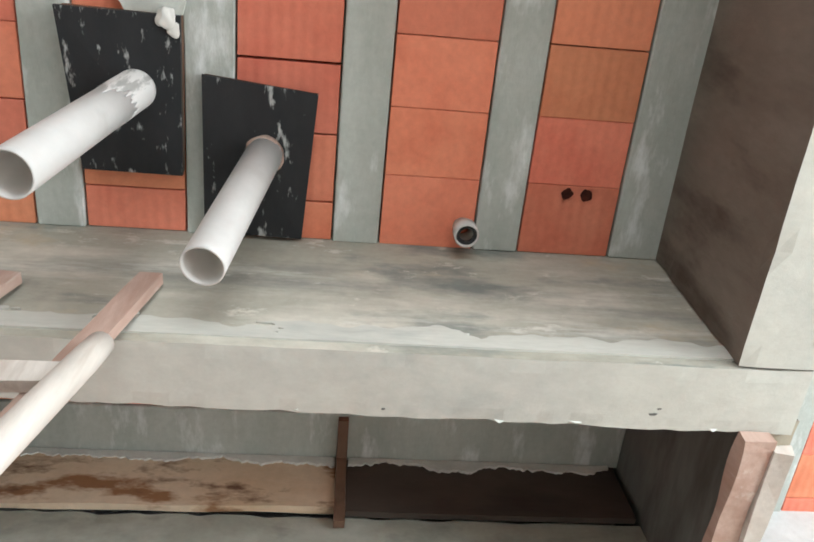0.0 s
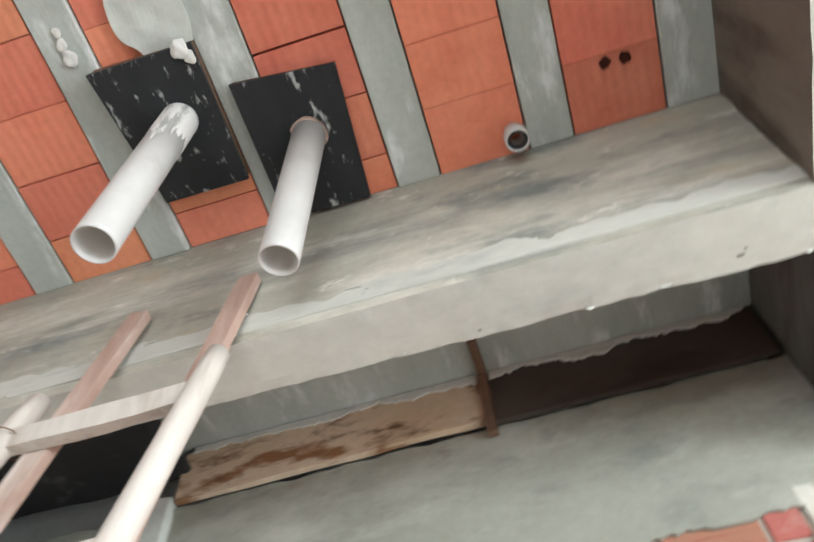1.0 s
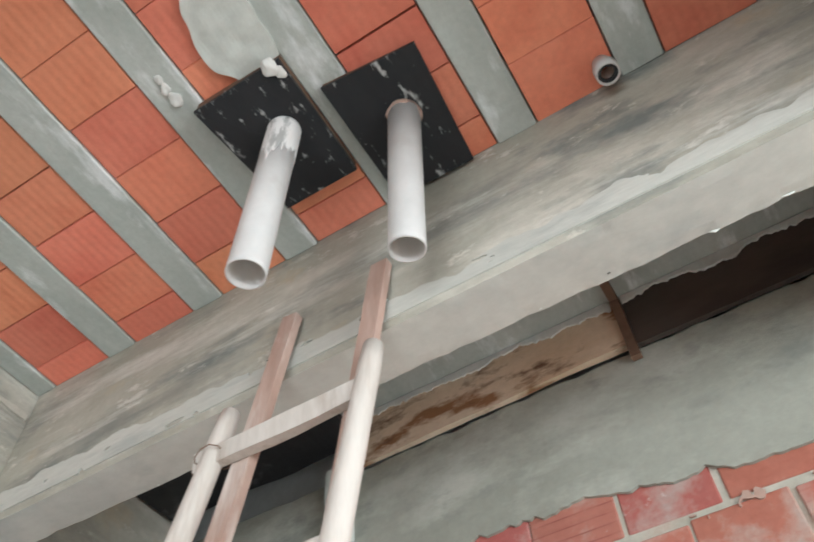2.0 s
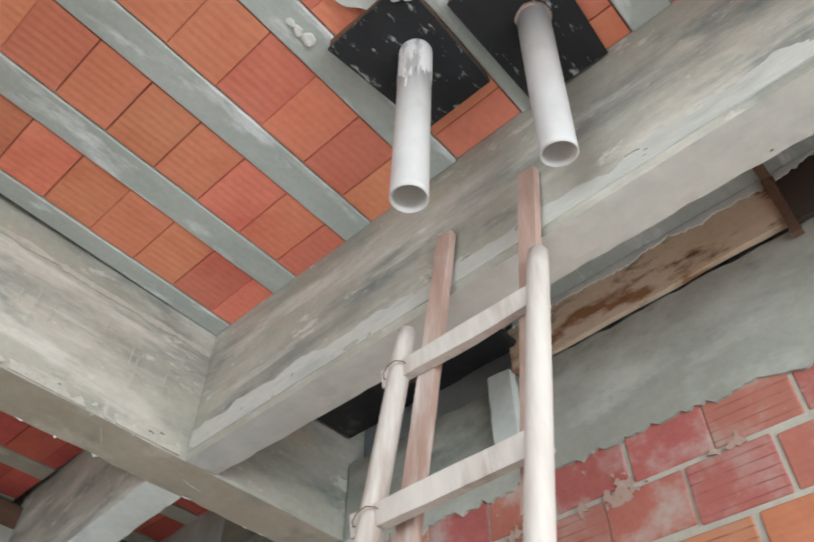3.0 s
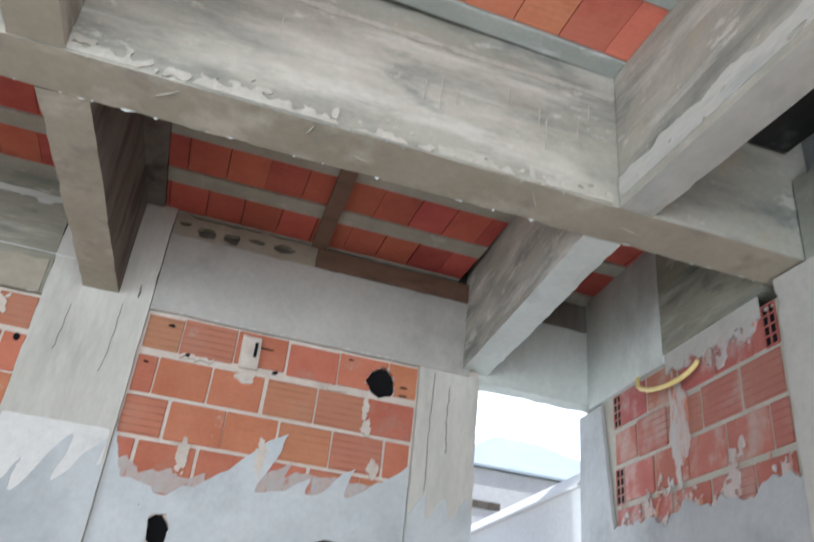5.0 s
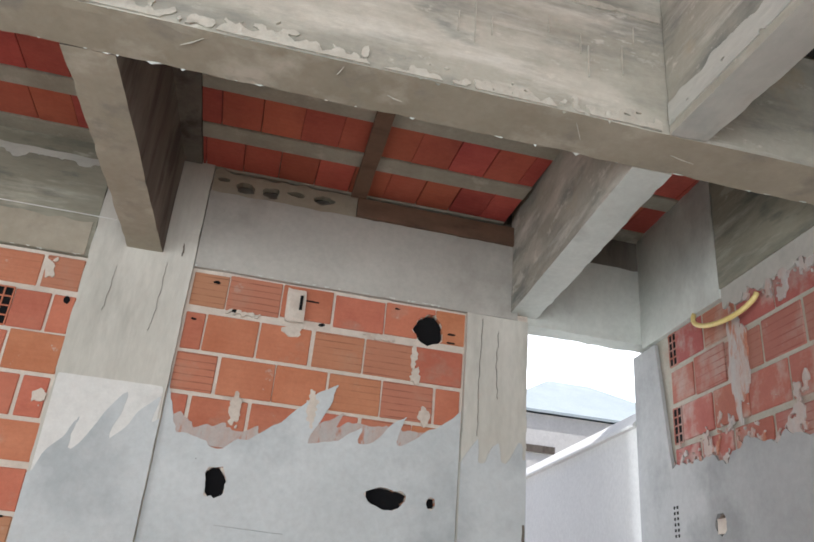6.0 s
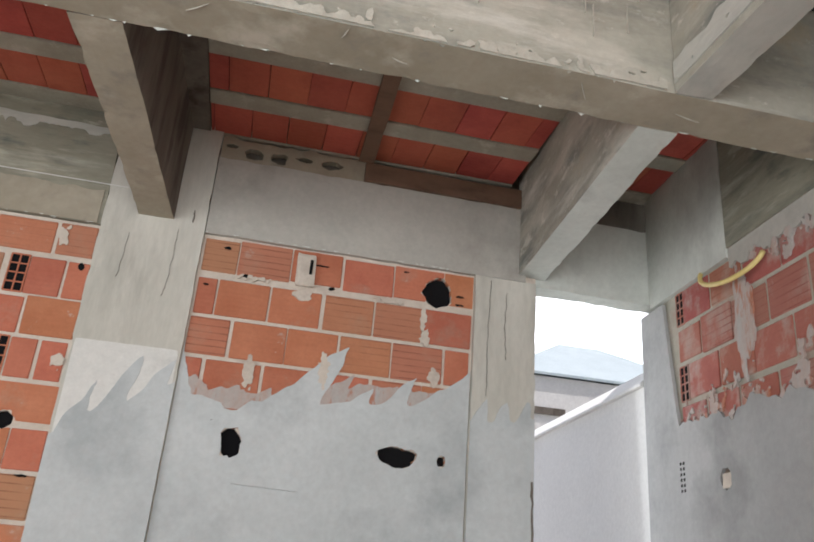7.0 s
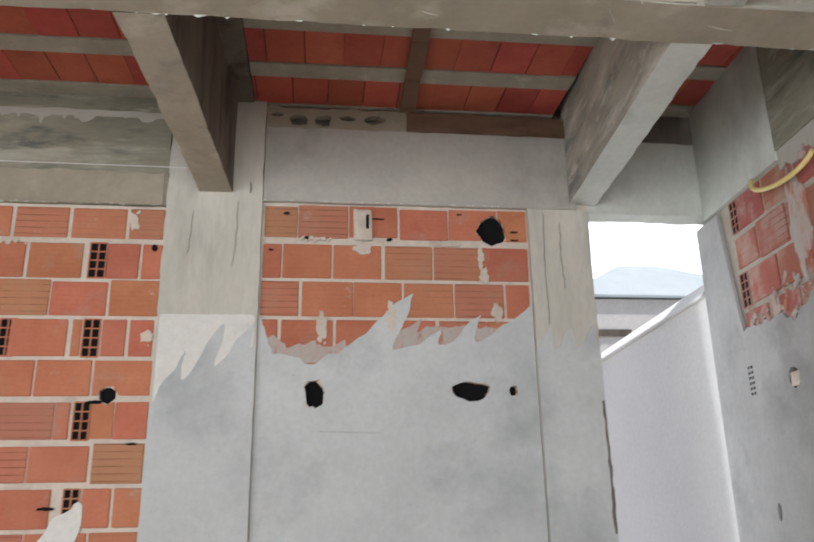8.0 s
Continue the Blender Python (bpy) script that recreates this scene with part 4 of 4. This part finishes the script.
# ---- small marks and leavings ----
def burrs(name, p, q, parent, every, size, seed, mat):
    """Thin mortar fins hanging from an arris between p and q."""
    rnd = random.Random(seed)
    p, q = Vector(p), Vector(q)
    d, length, at = (q - p).normalized(), (q - p).length, 0.0
    bm = bmesh.new()
    while at < length:
        if rnd.random() < 0.75:
            c = p + d * at
            w, h = rnd.uniform(0.8, 4.5) * size, rnd.uniform(0.3, 1.0) ** 2 * size * 1.2
            side = Vector((-d.y, d.x, 0)) * rnd.uniform(0.002, 0.005)
            tip = c + d * rnd.uniform(-w, w) * 0.5 - Vector((0, 0, h)) + side * rnd.uniform(-2, 2)
            top = [bm.verts.new(c + d * a * w + side * b + Vector((0, 0, 0.006))) for a, b in ((-1, -1), (1, -1), (1, 1), (-1, 1))]
            low = bm.verts.new(tip)
            bm.faces.new(top)
            for k in range(4):
                bm.faces.new((top[k], top[(k + 1) % 4], low))
        at += rnd.uniform(0.3, 1.7) * every
    part(name, bm, mat, parent, "ragged line of small mortar fins")["kind"] = "stuff"


objs = bpy.data.objects
burrs("fin_line", (-5.0, 0.222, ZB), (0.8, 0.222, ZB), objs["beam_2"], 0.11, 0.007, 1, PLASTER_PALE)
burrs("fin_line", (-5.0, 0.008, ZB), (0.0, 0.008, ZB), objs["beam_2"], 0.16, 0.005, 2, CONCRETE)
burrs("fin_line", (0.172, -3.0, ZB), (0.15, -0.05, ZB), objs["beam_1"], 0.35, 0.006, 3, PLASTER_PALE)
burrs("fin_line", (-1.62, Y2 - 0.02, 2.692), (-0.16, Y2 - 0.02, 2.692), objs["beam_8"], 0.05, 0.005, 4, PLASTER_PALE)
burrs("fin_line", (-5.0, Y2 - 0.02, 2.647), (-2.15, Y2 - 0.02, 2.647), objs["beam_9"], 0.05, 0.005, 5, PLASTER_PALE)

# plaster dragged over the top course of the passage wall
def ragged_side(u, v):
    return v - (2.615 - 0.08 * max(0.0, min(1.0, (-u - 1.8) * 2.0)) + 0.03 * noise.noise(Vector((u * 8.0, 0, 2))) + 0.02 * noise.noise(Vector((u * 30.0, 0, 4))))


part("plaster_fringe", clipped_sheet(ragged_side, -3.05, -0.23, 2.53, 2.70, 0.014, 0.012, lambda u, v, d: (X1 - 0.012 + d, u, v)), TROWELLED, wall_side, "ragged cement fringe over the top course")

# white patch and cracks on the columns
def white_patch(u, v):
    return min(2.045 + 0.006 * noise.noise(Vector((u * 9, 0, 1))) - v, v - 1.5, u + 2.125, -1.645 - u)


part("white_patch", clipped_sheet(white_patch, -2.138, -1.634, 1.4, 2.1, 0.02, 0.006, lambda u, v, d: (u, Y2 - 0.0305 + d, v)), WHITE_SMEAR, objs["column_1"], "whiter lime patch")


def crack(parent, points, y, width=0.0016):
    bm = bmesh.new()
    rows = []
    rnd = random.Random(int(abs(points[0][0]) * 1000))
    for (a, b), (c, d) in zip(points, points[1:]):
        for k in range(10):
            s = k / 10
            u, v = a + (c - a) * s + rnd.uniform(-0.004, 0.004), b + (d - b) * s
            w = width * rnd.uniform(0.4, 1.2)
            rows.append([bm.verts.new((u - w / 2, y, v)), bm.verts.new((u + w / 2, y, v)), bm.verts.new((u + w / 2, y + 0.012, v)), bm.verts.new((u - w / 2, y + 0.012, v))])
    for r, t in zip(rows, rows[1:]):
        for k in range(4):
            bm.faces.new((r[k], r[(k + 1) % 4], t[(k + 1) % 4], t[k]))
    part("crack", bm, STAINED_SHADED, parent, "thin dark crack")


crack(objs["column_2"], ((-0.065, 2.66), (-0.075, 2.3), (-0.07, 1.98)), Y2 - 0.031)
crack(objs["column_2"], ((0.03, 2.60), (0.02, 2.42), (0.035, 2.2)), Y2 - 0.031)
crack(objs["column_2"], ((0.186, 1.60), (0.192, 1.25), (0.186, 0.9)), Y2 - 0.038, 0.014)
crack(objs["column_1"], ((-1.99, 2.62), (-2.01, 2.35)), Y2 - 0.031)
crack(objs["column_1"], ((-1.76, 2.68), (-1.765, 2.40), (-1.78, 2.3)), Y2 - 0.031)
crack(objs["column_1"], ((-1.70, 2.80), (-1.695, 2.72)), Y2 - 0.031, 0.007)
crack(wall_far, ((-1.30, 1.45), (-0.95, 1.44)), Y2 - 0.013, 0.003)

# chipped slots and mortar smears on the brickwork
for u, v, ru, rv, seed in ((-1.50, 2.628, 0.026, 0.010, 1), (-1.0, 2.606, 0.055, 0.006, 2), (-1.39, 2.489, 0.022, 0.010, 3), (-0.938, 2.487, 0.022, 0.011, 4), (-1.578, 2.414, 0.02, 0.008, 5),
                           (-0.232, 2.548, 0.03, 0.007, 6), (-0.232, 2.50, 0.03, 0.006, 7), (-0.544, 2.645, 0.02, 0.006, 8), (-1.382, 1.735, 0.075, 0.006, 9), (-2.185, 2.41, 0.02, 0.03, 10),
                           (-2.185, 1.922, 0.018, 0.022, 11), (-2.215, 1.397, 0.035, 0.008, 12), (-2.579, 1.10, 0.05, 0.012, 13), (-2.41, 1.60, 0.05, 0.012, 14)):
    ru, rv = ru * 0.75, rv * 0.7
    f = blob(u, v, ru, rv, seed * 1.3)
    # the depth of each chip is only a black patch on the face
    part("chip", clipped_sheet(lambda a, b: -f(a, b) + 0.35 * min(ru, rv) * noise.noise(Vector((a * 90, b * 90, seed))), u - ru * 1.4, u + ru * 1.4, v - rv * 1.5, v + rv * 1.5, min(ru, rv) / 3, 0.008, lambda a, b, d: (a, Y2 - 0.0055 + d, b)), HOLE_SHADE, wall_far, "black patch for the shade in a chipped slot")
for u, v, ru, rv, seed in ((-0.43, 2.39, 0.022, 0.07, 1), (-0.415, 2.29, 0.035, 0.045, 2), (-0.355, 2.08, 0.04, 0.055, 3), (-1.085, 2.43, 0.06, 0.035, 4), (-1.30, 1.99, 0.035, 0.10, 5), (-2.30, 2.56, 0.03, 0.06, 6),
                           (-2.18, 1.93, 0.03, 0.05, 7), (-0.62, 2.47, 0.08, 0.014, 8), (-1.33, 2.48, 0.10, 0.013, 9), (-0.93, 2.05, 0.03, 0.10, 10), (-2.95, 2.43, 0.10, 0.014, 11), (-3.1, 1.62, 0.12, 0.016, 12)):
    ru, rv = ru * 0.8, rv * 0.85
    f = blob(u, v, ru, rv, seed * 2.1)
    part("mortar_smear", clipped_sheet(lambda a, b: -f(a, b) + 0.018 * noise.noise(Vector((a * 45, b * 45, seed))), u - ru * 1.5, u + ru * 1.5, v - rv * 1.5, v + rv * 1.5, min(ru, rv) / 4, 0.010, lambda a, b, d: (a, Y2 - 0.0062 + d, b)), MORTAR, wall_far, "smear of mortar over the joint")


def film_edge(u, v):
    lean = u - 0.8 * (v - 1.85)
    return min(1.90 + 0.10 * max(0.0, min(1.0, (u + 1.0) * 4.0)) + 0.07 * noise.noise(Vector((lean * 9.0, 0, 6))) + 0.03 * noise.noise(Vector((lean * 31.0, v * 4, 2))) - v, v - 1.80)


part("render_film", clipped_sheet(film_edge, -1.62, -0.16, 1.78, 2.2, 0.012, 0.006, lambda u, v, d: (u, Y2 - 0.0035 + d, v)), THIN_RENDER, wall_far, "thin scraped film of cement over the bricks")

# crust of mortar and runs of lime on the cross beam
def crust(u, v):
    n = 0.7 * noise.noise(Vector((u * 7.0, v * 10.0, 4.0))) + 0.9 * noise.noise(Vector((u * 30.0, v * 36.0, 7.0))) + 0.3 * noise.noise(Vector((u * 70.0, v * 70.0, 1.0)))
    return (n + 0.42 - (v - ZB) / 0.075) * 0.03


part("mortar_crust", clipped_sheet(crust, -2.1, -0.03, ZB + 0.006, ZB + 0.16, 0.011, 0.008, lambda u, v, d: (u, -0.0035 + d - 0.003 * noise.noise(Vector((u * 40, v * 40, 2))), v)), CRUST, objs["beam_2"], "scaly pale mortar crust along the lower edge")


def ledge(u, v):
    return 0.012 + 0.010 * noise.noise(Vector((u * 9.0, 0, 5))) + 0.008 * noise.noise(Vector((u * 40.0, 0, 1))) - abs(v - 3.235 - 0.006 * noise.noise(Vector((u * 3.0, 0, 8))))


part("mortar_crust", clipped_sheet(ledge, -1.9, -0.01, 3.19, 3.28, 0.008, 0.008, lambda u, v, d: (u, -0.004 + d, v)), CRUST, objs["beam_2"], "pale ridge of mortar under the slab")
rnd = random.Random(8)
for x in (-0.78, -0.72, -0.66, -0.45, -0.33, -0.30, -0.17, -0.12, -1.32):
    z, w, length = rnd.uniform(3.0, 3.22), rnd.uniform(0.0015, 0.003), rnd.uniform(0.07, 0.20)
    bm = bmesh.new()
    for k in range(8):
        box(bm, x - w / 2 + rnd.uniform(-0.001, 0.001), x + w / 2, -0.003, 0.006, z - length * (k + 1) / 8, z - length * k / 8)
    part("lime_run", bm, CRUST, objs["beam_2"], "thin white run of lime")


# pale wash along the lower side of the beam beside the passage
def wash(u, v):
    top = 2.845 + 0.05 * noise.noise(Vector((u * 1.3, 0, 2.0))) + 0.03 * noise.noise(Vector((u * 5.0, v * 4.0, 6.0))) + 0.02 * noise.noise(Vector((u * 17.0, v * 22.0, 3.0)))
    return min(top - v, 0.05 + 0.16 * noise.noise(Vector((u * 3.5, v * 11.0, 9.0))) + 0.10 * noise.noise(Vector((u * 11.0, v * 34.0, 5.0))) + 0.07 * noise.noise(Vector((u * 30.0, v * 70.0, 1.0))) + (2.83 - v) * 0.8)


part("lime_wash", clipped_sheet(wash, -3.05, -0.004, ZB + 0.035, 3.05, 0.009, 0.008, lambda u, v, d: (-0.0048 + d, u, v)), LIME_WASH, objs["beam_1"], "pale cement wash with a ragged upper edge")


# grey cement dragged down over the passage bricks
def side_fringe(u, v):
    drop = 0.10 + 0.04 * noise.noise(Vector((u * 12.0, v * 2.0, 2))) + 0.025 * noise.noise(Vector((u * 45.0, v * 3.0, 4)))
    return v - (2.70 - drop)


part("plaster_fringe", clipped_sheet(side_fringe, 0.29, 1.0, 2.2, 2.70, 0.012, 0.012, lambda u, v, d: side_place(u, v, d - 0.012)), PLASTER_GREY, wall_side, "cement run down over the upper courses")
f = blob(0.93, 2.33, 0.07, 0.22, 4.4)
part("mortar_smear", clipped_sheet(lambda a, b: -f(a, b) + 0.03 * noise.noise(Vector((a * 40, b * 12, 3))), 0.78, 1.08, 2.0, 2.66, 0.012, 0.012, lambda u, v, d: side_place(u, v, d - 0.008)), THIN_RENDER, wall_side, "thin grey smear of cement over the bricks")


# worn film of cement dragged over the bricks, thickest low down and beside the damp beam
def side_film(u, v):
    n = 0.6 * noise.noise(Vector((u * 6.0, v * 4.0, 3.0))) + 0.5 * noise.noise(Vector((u * 19.0, v * 13.0, 6.0))) + 0.4 * noise.noise(Vector((u * 60.0, v * 45.0, 2.0)))
    low, high = max(0.0, 1.0 - (v - 1.93) / 0.22), max(0.0, 1.0 - (2.62 - v) / 0.30)
    return (n - 0.60 + 0.62 * low + 0.5 * high * min(1.0, max(0.0, (1.0 - u) * 3.0))) * 0.03


part("render_film", clipped_sheet(side_film, 0.20, 1.56, 1.86, 2.63, 0.011, 0.010, lambda u, v, d: side_place(u, v, d - 0.009)), THIN_RENDER, wall_side, "thin scraped film of cement over the bricks")


def near_film(u, v):
    n = 0.6 * noise.noise(Vector((u * 5.0, v * 6.0, 8.0))) + 0.5 * noise.noise(Vector((u * 17.0, v * 15.0, 1.0))) + 0.4 * noise.noise(Vector((u * 55.0, v * 48.0, 5.0)))
    joint = max(0.0, 1.0 - abs(v - 2.445) / 0.05)
    return (n - 0.56 + 0.40 * joint) * 0.03


part("render_film", clipped_sheet(near_film, -2.86, -0.31, 2.25, 2.60, 0.011, 0.008, lambda u, v, d: side_place(u, v, d - 0.0045)), DUSTY_FILM, wall_side, "thin scraped film of cement over the bricks")
for k in range(6):
    for u in (1.545, 1.575):
        # black pieces on the face paint the shade of small cells
        bm = bmesh.new()
        box(bm, side_x(u) - 0.0165, side_x(u) - 0.004, u - 0.006, u + 0.006, 1.60 + k * 0.027, 1.614 + k * 0.027)
        part("cell_slot", bm, HOLE_SHADE, wall_side, "small black piece for the shade in an open cell")

# crumbling brick ends beside the passage column
for z0, rows_of in ((2.50, 4), (2.13, 3)):
    bm = bmesh.new()
    for i in range(3):
        box(bm, X1 - 0.012, X1 + 0.05, -0.29 + 0.03 * i, -0.283 + 0.03 * i, z0, z0 + 0.042 * rows_of)
    for j in range(rows_of + 1):
        box(bm, X1 - 0.011, X1 + 0.05, -0.29, -0.223, z0 + 0.042 * j - 0.004, z0 + 0.042 * j + 0.004)
    for v in bm.verts:
        v.co += noise.noise_vector(v.co * 40.0) * 0.007
    part("brick", bm, BRICK_OLD, wall_side, "crumbling hollow brick end with open cells")
    # black sheet painting the shade between the broken webs
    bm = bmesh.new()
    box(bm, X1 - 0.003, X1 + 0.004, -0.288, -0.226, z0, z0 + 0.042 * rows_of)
    part("cell_shadow", bm, HOLE_SHADE, wall_side)

# dark pits under the beam beside the passage
for x, y, a, b in ((0.136, -2.84, 0.004, 0.011), (0.120, -2.852, 0.002, 0.006), (0.150, -2.20, 0.003, 0.006)):
    bm = bmesh.new()
    bmesh.ops.create_icosphere(bm, subdivisions=2, radius=1.0)
    for v in bm.verts:
        n = 1.0 + 0.5 * noise.noise(v.co * 1.7 + Vector((y * 9.0, 0, 0)))
        v.co = Vector((x + v.co.x * a * n, y + v.co.y * b * n, ZB + 0.001 + v.co.z * 0.003))
    part("pit", bm, SHADED_GREY, objs["beam_1"], "dark pit in the concrete")

# pale foot and hanging white runs on the weathered beam
def beam_foot(u, v):
    return 2.835 + 0.02 * noise.noise(Vector((u * 2.0, 0, 1))) + 0.014 * noise.noise(Vector((u * 13.0, v * 9.0, 4))) - v


def beam_runs(u, v):
    low = 3.165 - 0.07 * max(0.0, noise.noise(Vector((u * 9.0, 0, 3)))) - 0.10 * max(0.0, noise.noise(Vector((u * 34.0, 0, 7)))) ** 1.5
    return min(v - low, 3.20 + 0.012 * noise.noise(Vector((u * 6.0, 0, 5))) - v)


part("cement_foot", clipped_sheet(beam_foot, -5.0, -2.16, 2.65, 2.86, 0.02, 0.008, lambda u, v, d: (u, Y2 - 0.0245 + d, v)), SOFFIT_WARM, objs["beam_9"], "paler beige band along the lower edge")
part("lime_fringe", clipped_sheet(beam_runs, -3.6, -2.16, 2.99, 3.22, 0.009, 0.008, lambda u, v, d: (u, Y2 - 0.0245 + d, v)), LIME_WASH, objs["beam_9"], "pale fringe of dried cement runs")
for x, y, ang, length in ((-0.30, 0.09, 1.0, 0.10), (0.12, 0.12, 0.2, 0.11), (-1.62, 0.07, 2.5, 0.09), (-0.95, 0.13, 0.3, 0.06), (-1.15, 0.05, 1.9, 0.05)):
    d = Vector((math.cos(ang), math.sin(ang), 0)) * length / 2
    part("lime_run", tube([Vector((x, y, ZB - 0.003)) - d, Vector((x, y, ZB - 0.006)), Vector((x, y, ZB - 0.003)) + d], [0.001, 0.0026, 0.001], 6), CRUST, objs["beam_2"], "thin white sliver of lime")

# a cord on the weathered beam, a splash of lime on the brickwork
tagged(mesh_object("cord", tube([(-3.9, Y2 - 0.028, 2.885), (-3.0, Y2 - 0.030, 2.872), (-2.05, Y2 - 0.028, 2.868)], 0.003, 8), WHITE_SMEAR), "thin pale cord stretched along the weathered beam", "cord")


def splash(u, v):
    return 1.0 - math.hypot((u + 2.50 - 0.10 * noise.noise(Vector((u * 3, v * 3, 5)))) / (0.10 + 0.25 * max(0.0, 1.0 - v)), (v - 0.82) / 0.30) + 0.3 * noise.noise(Vector((u * 9, v * 9, 2)))


part("lime_splash", clipped_sheet(splash, -2.85, -2.15, 0.5, 1.2, 0.02, 0.012, lambda u, v, d: (u, Y2 - 0.008 + d, v)), WHITE_SMEAR, wall_far, "white lime splash over the bricks")

# lumps of mortar stuck on the soffit beside the panels
for i, (x, y, r) in enumerate(((-0.60, -1.615, 0.022), (-0.575, -1.63, 0.016), (-0.66, -1.30, 0.020), (-0.70, -1.295, 0.015), (-0.735, -1.30, 0.012))):
    z = 3.30 if i < 2 else H - 0.004
    bm = bmesh.new()
    bmesh.ops.create_icosphere(bm, subdivisions=3, radius=r)
    for v in bm.verts:
        v.co *= 1.0 + 0.55 * noise.noise(v.co * 60 + Vector((i * 3.3, 0, 0)))
        v.co = Vector((x + v.co.x * 1.2, y + v.co.y, z + v.co.z * 0.55))
    tagged(mesh_object("mortar_crumb", bm, WHITE_SMEAR, smooth=True), "crumb of pale mortar stuck under the slab", "mortar", "mortar crumbs")
bm = board((0.20, -3.165, ZB - 0.035), (0.80, -3.15, ZB - 0.03), 0.045, 0.03, (0, 0, 1), 9.0, wobble=0.008)
tagged(mesh_object("form_plank", bm, WOOD_PALE), "narrow splintered pale timber under the beam end", "plank")
